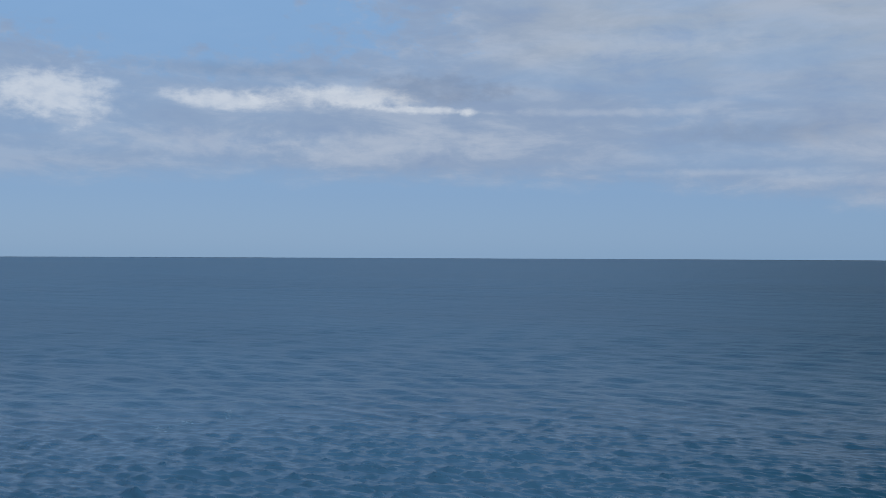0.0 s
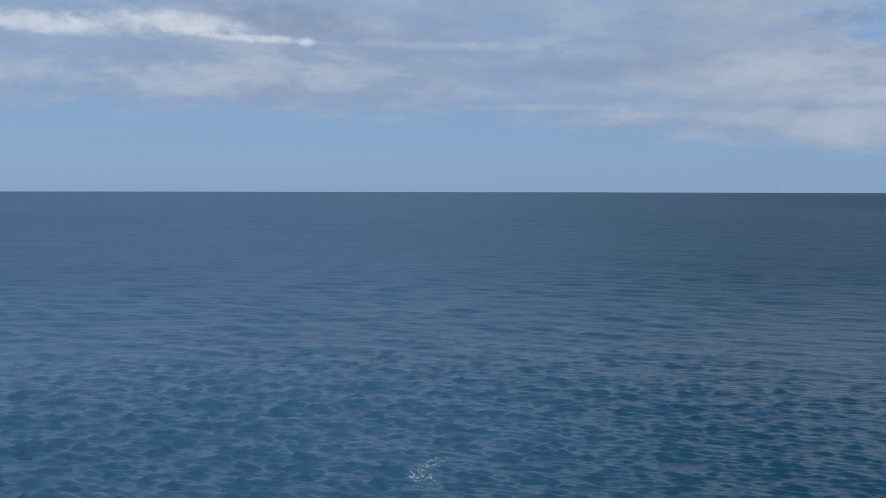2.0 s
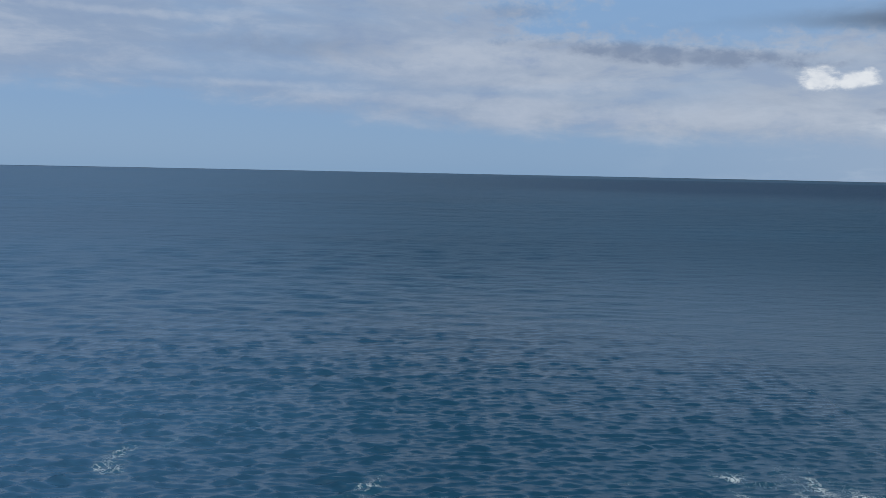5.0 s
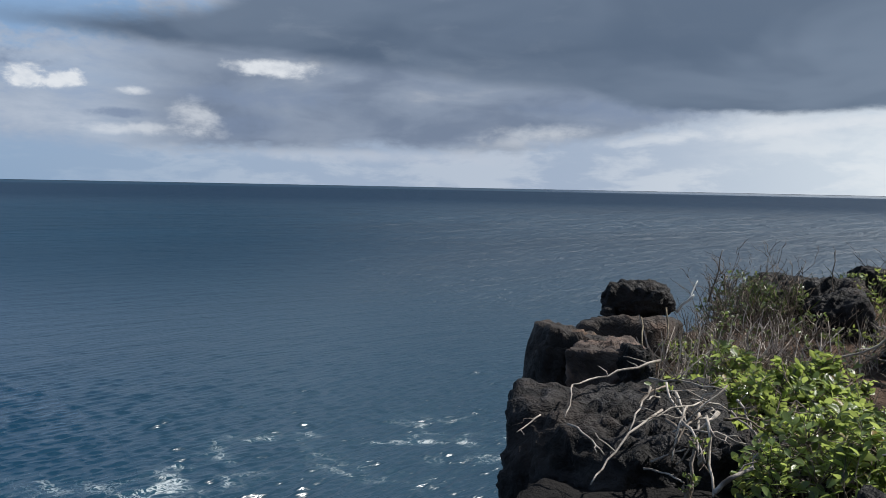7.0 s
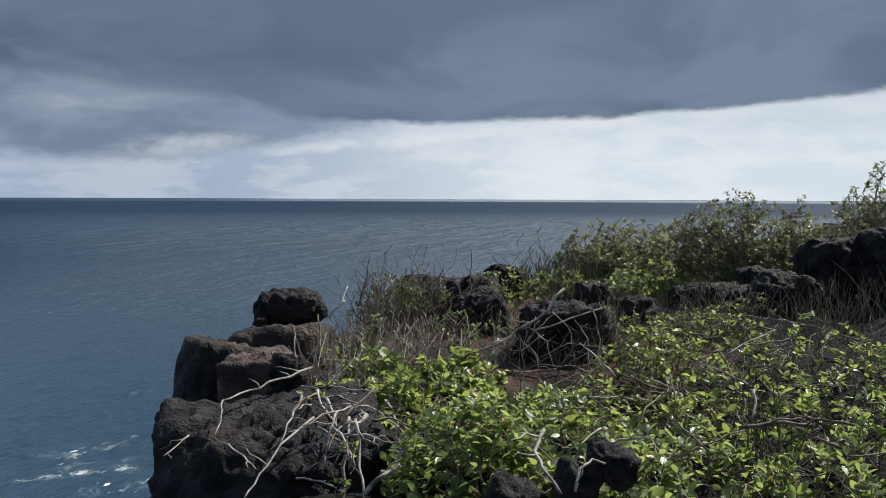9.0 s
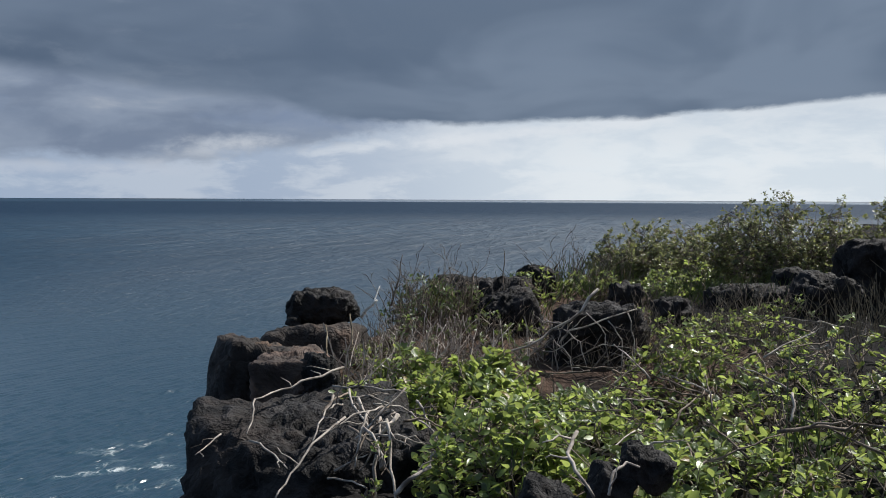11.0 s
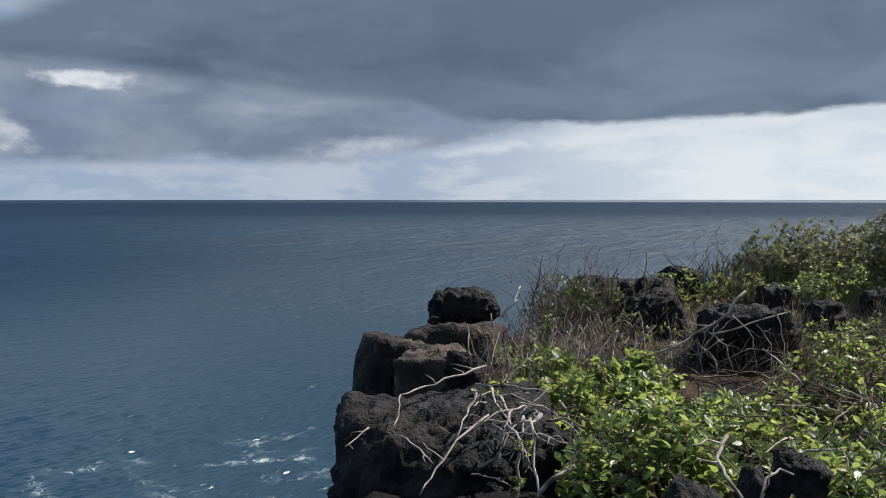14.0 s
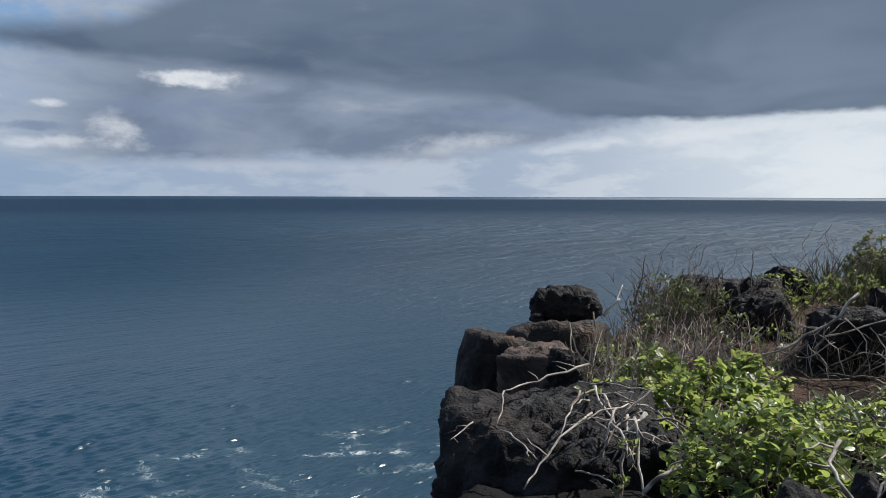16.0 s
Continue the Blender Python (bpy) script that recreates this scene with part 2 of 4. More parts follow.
def water_material():
    mat, n = material("sea_water")
    p = n.add("ShaderNodeTexCoord", out=3)
    split = n.tree.nodes.new("ShaderNodeSeparateXYZ")
    n.put(p, split.inputs[0])
    far = n.m("SQRT", n.m("ADD", n.m("POWER", split.outputs[0], 2.0), n.m("POWER", split.outputs[1], 2.0)))
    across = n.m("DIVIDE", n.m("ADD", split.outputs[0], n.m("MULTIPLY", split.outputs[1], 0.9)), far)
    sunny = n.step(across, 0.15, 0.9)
    # sunlit strip at the horizon, imitated by smoother, glossier water
    sunlit_strip = n.m("MULTIPLY", n.step(across, 0.55, 0.85), n.step(far, 2700.0, 3300.0))
    # ripples with long crests that run before the wind
    q = n.add("ShaderNodeMapping", {"Vector": p, "Rotation": (0, 0, radians(-63))})
    q = n.add("ShaderNodeMapping", {"Vector": q, "Scale": (0.36, 1.0, 1.0)})
    r1 = n.noise(q, 1.5, 3.0, 0.6, 0.3)
    r2 = n.noise(q, 0.38, 4.0, 0.62, 0.3)
    r3 = n.noise(q, 0.06, 4.0, 0.62, 0.3)
    h = n.m("ADD", n.m("ADD", n.m("MULTIPLY", r1, 0.85), n.m("MULTIPLY", r2, n.step(far, 80.0, 500.0, (1.7, 4.0)))), n.m("MULTIPLY", r3, n.step(far, 100.0, 700.0, (0.8, 36.0))))
    bump = n.add("ShaderNodeBump", {"Strength": n.m("MULTIPLY", n.step(far, 150.0, 900.0, (1.0, 0.5)), n.step(sunlit_strip, 0.0, 1.0, (1.0, 0.05))), "Distance": n.m("MULTIPLY", n.step(across, -0.1, 0.7, (0.17, 0.42)), n.step(far, 90.0, 180.0, (0.5, 1.0))), "Height": h})
    # slicks and gusts: broad smooth and rough lanes
    gust = n.noise(q, 0.009, 4.0, 0.6, 0.5)
    deep = n.mix(n.step(gust, 0.35, 0.65), (0.0028, 0.0235, 0.048), (0.0040, 0.0295, 0.059))
    # broken foam round the foot of the cliff
    lace = n.noise(p, 0.85, 8.0, 0.72, 0.9)
    sway = n.noise(p, 0.10, 3.0, 0.6, 0.5, out=1)
    drift = n.tree.nodes.new("ShaderNodeSeparateXYZ")
    n.put(n.add("ShaderNodeVectorMath", {0: p, 1: n.add("ShaderNodeVectorMath", {0: sway, 3: 26.0}, operation="SCALE")}, operation="ADD"), drift.inputs[0])
    thread = n.m("ABSOLUTE", n.m("SUBTRACT", lace, 0.5))
    area = None
    for x, y, rx, ry, k in FOAM:
        d = n.m("SQRT", n.m("ADD", n.m("POWER", n.m("DIVIDE", n.m("SUBTRACT", drift.outputs[0], x + 13.0), rx), 2.0),
                            n.m("POWER", n.m("DIVIDE", n.m("SUBTRACT", drift.outputs[1], y + 13.0), ry), 2.0)))
        one = n.step(d, 1.0, 0.15, (0.0, k))
        area = one if area is None else n.m("MAXIMUM", area, one)
    wide = n.noise(p, 0.13, 3.0, 0.6, 0.8)
    area = n.m("MULTIPLY", area, n.step(wide, 0.40, 0.62))
    foam = n.step(thread, n.m("MULTIPLY", area, 0.085), n.m("MULTIPLY", area, 0.004))
    foam = n.m("MULTIPLY", foam, n.step(area, 0.02, 0.7, (0.0, 0.9)))
    # a far belt of cloud shadow, put into the water's colour and gloss
    shadow_belt = n.m("MULTIPLY", n.step(across, -0.7, -0.05), n.m("MULTIPLY", n.step(far, 480.0, 1300.0), n.step(far, 3300.0, 2700.0)))
    # base colour and gloss lifted on the left to imitate more reflected sky
    sky_lift = n.step(across, -0.40, -1.0)
    deep = n.mix(sky_lift, deep, n.mix(n.step(gust, 0.35, 0.65), (0.0105, 0.041, 0.083), (0.014, 0.050, 0.098)))
    # near water on the right painted lighter and greyer, as averaged sun glitter
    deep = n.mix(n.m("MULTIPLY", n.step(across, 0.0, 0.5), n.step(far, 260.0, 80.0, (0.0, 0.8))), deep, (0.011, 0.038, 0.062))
    deep = n.mix(n.m("MULTIPLY", shadow_belt, 0.8), deep, (0.009, 0.023, 0.047))
    colour = n.mix(n.m("MULTIPLY", area, 0.35), deep, (0.02, 0.085, 0.11))
    colour = n.mix(foam, colour, (0.44, 0.49, 0.51))
    rough = n.m("ADD", n.step(far, 60.0, 240.0, (0.20, 0.44)), n.m("MULTIPLY", foam, 0.5))
    rough = n.m("ADD", rough, n.m("SUBTRACT", n.m("MULTIPLY", n.step(across, -0.3, 0.3), 0.08), n.m("MULTIPLY", sunlit_strip, 0.36)))
    gloss = n.m("ADD", n.step(far, 60.0, 320.0, (0.55, 0.20)), n.m("MULTIPLY", sunlit_strip, 0.6))
    gloss = n.m("ADD", gloss, n.m("MULTIPLY", sky_lift, n.step(far, 500.0, 100.0, (0.40, 0.70))))
    # gloss raised towards the sun's side, standing in for wide sun glitter
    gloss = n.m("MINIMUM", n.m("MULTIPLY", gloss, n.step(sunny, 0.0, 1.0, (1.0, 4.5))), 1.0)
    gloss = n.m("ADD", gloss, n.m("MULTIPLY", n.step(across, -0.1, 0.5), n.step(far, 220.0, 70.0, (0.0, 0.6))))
    # and cut inside the belt of painted cloud shadow
    gloss = n.m("MULTIPLY", gloss, n.step(shadow_belt, 0.0, 1.0, (1.0, 0.22)))
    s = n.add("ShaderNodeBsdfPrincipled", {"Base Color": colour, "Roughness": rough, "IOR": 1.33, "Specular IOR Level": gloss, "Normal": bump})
    finish(n, s)
    return mat


# x, y, half widths, strength
FOAM = [
    (-32, 51, 12, 9, 0.78), (-41, 44, 7, 4, 0.6), (-50, 25, 9, 3, 0.7), (-29, 62, 8, 6, 0.62),
    (-22, 69, 10, 5, 0.50), (-22, 57, 6, 5, 0.46), (-19, 74, 9, 4, 0.42), (-20, 65, 6, 4, 0.62),
    (-17, 64, 5, 3, 0.42), (-20, 58, 7, 3, 0.45), (-108, -29, 6, 6, 0.3), (-62, 8, 7, 4, 0.5),
]


def lava_material(name, light, brown, size=1.0, dark=(0.007, 0.0065, 0.007)):
    mat, n = material(name)
    p = n.add("ShaderNodeTexCoord", out=3)
    big = n.noise(p, 2.2 / size, 6.0, 0.6, 0.5)
    fine = n.noise(p, 18.0 / size, 6.0, 0.7)
    pits = n.add("ShaderNodeTexVoronoi", {"Vector": p, "Scale": 42.0 / size}, 0)
    mid = n.noise(p, 6.0 / size, 5.0, 0.65, 0.6)
    c = n.mix(n.step(mid, 0.38, 0.66), dark, light)
    c = n.mix(n.step(n.m("ADD", big, n.m("MULTIPLY", fine, 0.2)), 0.56, 0.74), c, brown)
    c = n.mix(n.step(fine, 0.45, 0.25, (0.0, 0.8)), c, tuple(0.55 * v for v in dark))
    specks = n.step(n.noise(p, 26.0, 3.0, 0.6), 0.72, 0.78)
    c = n.mix(n.m("MULTIPLY", specks, 0.3), c, (0.22, 0.21, 0.19))
    h = n.m("ADD", n.m("MULTIPLY", big, 1.2), n.m("ADD", n.m("MULTIPLY", mid, 0.9), n.m("ADD", n.m("MULTIPLY", fine, 0.28), n.m("MULTIPLY", n.step(pits, 0.0, 0.45), 0.05))))
    bump = n.add("ShaderNodeBump", {"Strength": 1.0, "Distance": 0.095, "Height": h})
    finish(n, n.add("ShaderNodeBsdfPrincipled", {"Base Color": c, "Roughness": n.step(fine, 0.3, 0.7, (0.58, 0.9)), "Specular IOR Level": 0.22, "Normal": bump}))
    return mat


def soil_material():
    mat, n = material("dry_soil")
    p = n.add("ShaderNodeTexCoord", out=3)
    a, b = n.noise(p, 1.3, 5.0, 0.6, 0.4), n.noise(p, 24.0, 5.0, 0.7)
    c = n.mix(n.step(a, 0.35, 0.65), (0.058, 0.038, 0.029), (0.105, 0.070, 0.052))
    c = n.mix(n.step(b, 0.5, 0.75), c, (0.12, 0.088, 0.070))
    c = n.mix(n.step(b, 0.45, 0.25), c, (0.035, 0.026, 0.022))
    up = n.tree.nodes.new("ShaderNodeSeparateXYZ")
    n.put(p, up.inputs[0])
    c = n.mix(n.step(n.m("ADD", up.outputs[2], n.m("MULTIPLY", a, 0.5)), 0.05, -0.5), c, (0.028, 0.025, 0.025))
    wavy = n.m("MULTIPLY", n.m("SUBTRACT", a, 0.5), 2.0)
    brink = n.m("MULTIPLY", n.step(n.m("ADD", up.outputs[1], wavy), 6.2, 5.6), n.step(up.outputs[1], 1.5, 3.2))
    brink = n.m("MAXIMUM", brink, n.m("MULTIPLY", n.step(n.m("ADD", up.outputs[0], wavy), 2.2, 2.8), n.step(up.outputs[1], 1.5, 3.2)))
    c = n.mix(brink, c, (0.016, 0.015, 0.015))
    bump = n.add("ShaderNodeBump", {"Strength": 1.0, "Distance": 0.06, "Height": n.m("ADD", a, n.m("MULTIPLY", b, 0.5))})
    finish(n, n.add("ShaderNodeBsdfPrincipled", {"Base Color": c, "Roughness": 0.95, "Specular IOR Level": 0.1, "Normal": bump}))
    return mat


def leaf_material(name, dark, light, through_light, glow=0.4, rough=0.38):
    mat, n = material(name)
    isl = n.add("ShaderNodeNewGeometry", out=8)
    obj = n.add("ShaderNodeObjectInfo", out=5)
    r = n.m("FRACT", n.m("ADD", isl, obj))
    p = n.add("ShaderNodeTexCoord", out=3)
    blot = n.noise(p, 30.0, 3.0, 0.6)
    c = n.mix(n.m("POWER", r, 1.6), dark, light)
    c = n.mix(n.step(r, 0.90, 0.97), c, (0.20, 0.13, 0.04))
    c = n.mix(n.step(blot, 0.55, 0.8, (0.0, 0.5)), c, light)
    bump = n.add("ShaderNodeBump", {"Strength": 0.4, "Distance": 0.004, "Height": n.noise(p, 160.0, 2.0)})
    face = n.add("ShaderNodeBsdfPrincipled", {"Base Color": c, "Roughness": n.step(blot, 0.3, 0.7, (rough - 0.08, rough + 0.14)), "Specular IOR Level": 0.55, "Normal": bump})
    lit = n.add("ShaderNodeBsdfTranslucent", {"Color": n.mix(r, tuple(0.45 * v for v in through_light), through_light)})
    finish(n, n.add("ShaderNodeMixShader", {0: glow, 1: face, 2: lit}))
    return mat


def bark_material(name, dark, light):
    mat, n = material(name)
    p = n.add("ShaderNodeTexCoord", out=3)
    a, b = n.noise(p, 9.0, 5.0, 0.6, 0.6), n.noise(p, 70.0, 4.0, 0.65)
    r = n.add("ShaderNodeNewGeometry", out=8)
    c = n.mix(n.step(n.m("ADD", a, n.m("MULTIPLY", n.m("SUBTRACT", r, 0.5), 0.25)), 0.33, 0.66), dark, light)
    c = n.mix(n.step(b, 0.62, 0.8), c, (0.05, 0.04, 0.032))
    bump = n.add("ShaderNodeBump", {"Strength": 0.8, "Distance": 0.006, "Height": n.m("ADD", a, b)})
    finish(n, n.add("ShaderNodeBsdfPrincipled", {"Base Color": c, "Roughness": 0.82, "Specular IOR Level": 0.25, "Normal": bump}))
    return mat


WATER = water_material()
LAVA = lava_material("black_lava", (0.034, 0.0325, 0.034), (0.038, 0.031, 0.028), 1.0, (0.005, 0.0048, 0.0052))
LAVA_BROWN = lava_material("brown_basalt", (0.052, 0.043, 0.038), (0.12, 0.080, 0.058), 1.6, (0.020, 0.017, 0.016))
BLOCK = lava_material("weathered_basalt", (0.125, 0.095, 0.082), (0.21, 0.135, 0.10), 1.8, (0.045, 0.035, 0.031))
SOIL = soil_material()
LEAF = leaf_material("fresh_leaf", (0.024, 0.046, 0.020), (0.27, 0.36, 0.118), (0.54, 0.66, 0.17), 0.46, 0.28)
LEAF_OLIVE = leaf_material("olive_leaf", (0.045, 0.062, 0.034), (0.22, 0.24, 0.12), (0.36, 0.39, 0.15), 0.47, 0.34)
LEAF_DARK = leaf_material("dark_leaf", (0.018, 0.034, 0.016), (0.13, 0.18, 0.07), (0.26, 0.35, 0.10), 0.42, 0.34)
DRIFT = bark_material("bleached_wood", (0.13, 0.11, 0.095), (0.44, 0.395, 0.35))
STICK = bark_material("pale_stick", (0.24, 0.20, 0.175), (0.56, 0.50, 0.45))
WHITE_WOOD = bark_material("white_wood", (0.55, 0.53, 0.50), (0.74, 0.72, 0.70))
TWIG = bark_material("dry_twig", (0.062, 0.048, 0.038), (0.25, 0.205, 0.165))
STRAW = bark_material("dry_grass_stem", (0.085, 0.07, 0.048), (0.25, 0.21, 0.145))
GRASS = leaf_material("green_grass", (0.05, 0.085, 0.02), (0.12, 0.16, 0.045), (0.18, 0.24, 0.05), 0.35, 0.5)


# ---- mesh helpers ----
def mesh_of(name, verts, faces, mat, smooth=False):
    me = bpy.data.meshes.new(name)
    me.from_pydata([tuple(map(float, v)) for v in verts], [], faces)
    me.materials.append(mat)
    if smooth:
        me.polygons.foreach_set("use_smooth", [True] * len(me.polygons))
    me.update()
    return me


def part(name, me, parent=None, label=""):
    ob = new(name, me)
    if parent is not None:
        ob.parent = parent
    return tagged(ob, label) if label else ob


def fbm(p, octaves=4):
    return noise.fractal(p, 0.9, 2.1, octaves)


# ---- the sea ----
def swell(x, y, cell):
    """Height of the wind sea at points, with waves shorter than the grid can carry left out:
    a low swell with short choppy waves on it, calmer where the point shelters it."""
    rng = np.random.RandomState(5)
    open_sea = np.clip((-8.0 - x - 0.9 * y) / 72.0, 0.0, 1.0)
    long_z, short_z = np.zeros_like(x), np.zeros_like(x)
    for k in range(140):
        short = k < 90
        length = (0.55 * 3.0 ** rng.rand()) if short else 1.9 * 5.5 ** rng.rand()
        a = radians(153.0) + rng.randn() * (0.30 if short else 0.34)
        amp = 0.5 + rng.rand()
        phase = (x * math.cos(a) + y * math.sin(a)) * 2 * math.pi / length + rng.rand() * 6.28
        fade = np.clip((length / cell - 1.8) / 2.0, 0.0, 1.0)
        if short:
            short_z += amp * length ** 0.7 * fade * np.sin(phase)
        else:
            long_z += amp * length ** 0.6 * fade * np.sin(phase)
    g = short_z / 5.8
    return (0.030 * g + 0.014 * g * np.abs(g)) * (0.6 + 0.7 * open_sea) + long_z * 0.0062 * (0.22 + 1.15 * open_sea) * np.clip((np.hypot(x, y) - 40.0) / 90.0, 0.75, 1.3)


def make_sea():
    fine = np.radians(np.arange(-38.0, 118.0, 0.16))
    rest = np.radians(np.arange(118.0, 322.0, 6.0))
    ang = np.concatenate([fine, rest])
    rad = [6.0, 16.0, 26.0, 36.0, 44.0, 50.0]
    while rad[-1] < 4880.0:
        rad.append(rad[-1] + max(0.16, rad[-1] ** 2 / 30000.0))
    rad.append(4900.0)
    rad = np.array(rad)
    r, a = np.meshgrid(rad, ang, indexing="ij")
    x, y = -np.sin(a) * r, np.cos(a) * r
    step = np.gradient(rad)[:, None] + 0 * r
    cell = np.maximum(step, r * 0.0028)
    z = swell(x, y, cell) * np.where((a < radians(-37)) | (a > radians(117)), 0.0, 1.0)
    nr, na = r.shape
    co = np.stack([x, y, z], -1).reshape(-1, 3)
    i, j = np.meshgrid(np.arange(nr - 1), np.arange(na), indexing="ij")
    k = (j + 1) % na
    quads = np.stack([i * na + j, i * na + k, (i + 1) * na + k, (i + 1) * na + j], -1).reshape(-1, 4)[:, ::-1]
    me = bpy.data.meshes.new("water")
    me.vertices.add(len(co))
    me.vertices.foreach_set("co", co.ravel())
    me.loops.add(quads.size)
    me.loops.foreach_set("vertex_index", quads.ravel().astype(np.int32))
    me.polygons.add(len(quads))
    me.polygons.foreach_set("loop_start", np.arange(0, quads.size, 4, dtype=np.int32))
    me.polygons.foreach_set("loop_total", np.full(len(quads), 4, dtype=np.int32))
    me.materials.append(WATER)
    me.update(calc_edges=True)
    me.polygons.foreach_set("use_smooth", np.ones(len(quads), dtype=bool))
    ob = new("water", me)
    ob.location.z = SEA
    tagged(ob, "deep blue open sea with wind ripples and broken foam", "sea", kind="structure")


make_sea()


# ---- the headland ----
EDGE_Y = [-70, -12, -2, 3, 5.6, 6.7, 7.3, 8.0, 9.0, 11.0, 15.0, 25.0, 70.0]
EDGE_X = [-34, -6.5, -1.5, -0.75, -0.85, -0.75, -0.2, 0.15, 0.9, 2.3, 5.2, 14.0, 60.0]


def land_height(x, y):
    """Height of the plateau; falls off to the sea past the edge."""
    z = float(np.interp(y, [-5, 3.0, 5.5, 6.6, 7.6, 9.5, 14, 40], [0.0, 0.05, 0.16, 0.38, 0.44, 0.55, 0.5, 0.3]))
    z += float(np.interp(x, [0, 3.0, 6.0, 14.0], [0.0, 0.0, 0.14, 0.5])) * float(np.interp(y, [4, 8], [0.3, 1]))
    z += 0.07 * fbm(Vector((x * 0.9, y * 0.9, 0.3)), 4) + 0.025 * fbm(Vector((x * 4, y * 4, 1.3)), 3)
    edge = float(np.interp(y, EDGE_Y, EDGE_X))
    d = (edge + 0.12 * fbm(Vector((y * 1.1, 4.0, x * 0.2)), 3) - x)
    if d > 0:
        z = max(SEA - 1.5, z - 9.0 * d ** 1.25 + 0.5 * fbm(Vector((x * 2, y * 1.3, 2.0)), 3) * min(d * 3, 1))
    return z


def make_ground():
    def spread(lo, hi, near, far, step):
        a = np.arange(near, far, step)
        left = near - np.cumsum(step * 1.18 ** np.arange(1, 40))
        right = far + np.cumsum(step * 1.18 ** np.arange(0, 40))
        return np.concatenate([left[left > lo][::-1], a, right[right < hi]])

    xs, ys = spread(-45, 70, -3.0, 8.0, 0.09), spread(-75, 75, 2.5, 14.0, 0.09)
    verts = [(x, y, land_height(x, y)) for y in ys for x in xs]
    w = len(xs)
    faces = [(j * w + i, j * w + i + 1, (j + 1) * w + i + 1, (j + 1) * w + i) for j in range(len(ys) - 1) for i in range(w - 1)]
    tagged(new("ground", mesh_of("ground", verts, faces, SOIL, True)), "dry brown soil of the headland above a dark cliff", "ground", kind="structure")


make_ground()


# ---- rocks ----
def rock(name, at, size, label, seed, sharp=12.0, rough=0.10, mat=None, turn=0.0, lean=0.0, tip=0.0, detail=4, cuts=9, layers=0.0, box=True, gnarl=0.13, category="rock"):
    """A broken rock about its middle; size is its half extents. Worn planes cut it to shape: the six of a tilted box and some at random."""
    rng = random.Random(seed)
    planes = []
    if box:
        for k in range(6):
            v = [rng.gauss(0, 0.07) for _ in range(3)]
            v[k // 2] = 1.0 if k % 2 else -1.0
            planes.append((Vector(v).normalized(), rng.uniform(0.93, 1.0)))
    for _ in range(cuts):
        v = Vector([rng.gauss(0, 1) for _ in range(3)]).normalized()
        planes.append((v, rng.uniform(0.92, 1.22) if box else rng.uniform(0.72, 1.0)))
    normals = np.array([p[0] for p in planes]) / np.array([[p[1]] for p in planes])
    bm = bmesh.new()
    bmesh.ops.create_icosphere(bm, subdivisions=detail, radius=1.0)
    off = Vector((seed * 3.7, seed * 1.9, seed * 5.3))
    m = min(size)
    for v in bm.verts:
        d = v.co.normalized()
        hits = np.maximum(normals @ np.array(d), 0.0)
        r = float((hits ** sharp).sum()) ** (-1.0 / sharp)
        p = Vector((d.x * r * size[0], d.y * r * size[1], d.z * r * size[2]))
        w = p / m
        chunk = noise.ridged_multi_fractal(w * 0.75 + off, 1.0, 2.1, 5, 1.0, 2.0) - 1.0
        pit = noise.turbulence(p * 9.0 + off, 4, True) - 0.5
        crack = noise.voronoi(w * 1.7 + off)[0]
        p += d * (rough * m * (fbm(w * 0.8 + off, 3) * 0.8 + chunk * 0.5 - 0.9 * max(0.0, 0.16 - (crack[1] - crack[0])) * 4) - 0.060 * pit)
        clod = noise.voronoi(p * 6.5 + off)[0][0]
        clinker = noise.voronoi(p * 15.0 + off)[0][0]
        p += d * (gnarl * m * (0.55 - clod) + 0.022 * (0.5 - clinker))
        if layers:
            p.z += layers * m * 0.10 * math.sin(p.z / m * 9.0 + fbm(w + off, 2) * 5)
        v.co = p
    me = bpy.data.meshes.new(name)
    bm.to_mesh(me)
    bm.free()
    me.materials.append(mat or LAVA)
    me.polygons.foreach_set("use_smooth", [True] * len(me.polygons))
    ob = new(name, me)
    ob.matrix_world = pose(*at, lean, tip, turn)
    return tagged(ob, label, category, "lava rocks on the cliff top")


rock("boulder", (-0.43, 7.08, 0.735), (0.275, 0.21, 0.150), "round black lava boulder perched on the cliff edge", 1, 3.4, 0.07, lean=4, detail=5, cuts=7, gnarl=0.05)
rock("ledge_rock", (-1.00, 6.45, -0.20), (0.27, 0.50, 0.82), "tall dark basalt block at the cliff edge", 2, 20, 0.09, LAVA_BROWN, turn=6, tip=9, detail=5, cuts=10, gnarl=0.03)
rock("ledge_rock", (-0.93, 6.12, 0.10), (0.19, 0.22, 0.50), "rounded dark basalt lobe at the front of the ledge", 27, 9, 0.08, LAVA_BROWN, turn=14, tip=5, detail=5, cuts=6, gnarl=0.03)
rock("ledge_rock", (-0.58, 6.90, 0.03), (0.50, 0.45, 0.59), "brown weathered basalt ledge under the boulder", 7, 18, 0.09, LAVA_BROWN, turn=-8, tip=-3, detail=5, cuts=10, gnarl=0.03)
rock("stone_block", (-0.53, 6.02, 0.21), (0.225, 0.28, 0.38), "squared brown basalt block with a flat top", 3, 26, 0.06, BLOCK, turn=-6, lean=11, detail=5, cuts=4, gnarl=0.02)
rock("stone_block", (-0.37, 5.72, 0.38), (0.125, 0.15, 0.22), "dark rough lava block beside the flat brown one", 13, 9, 0.14, turn=8, detail=5, gnarl=0.06)
rock("flat_stone", (-0.66, 6.90, 0.65), (0.05, 0.06, 0.03), "small flat dark stone", 17, 8, 0.1, detail=3)
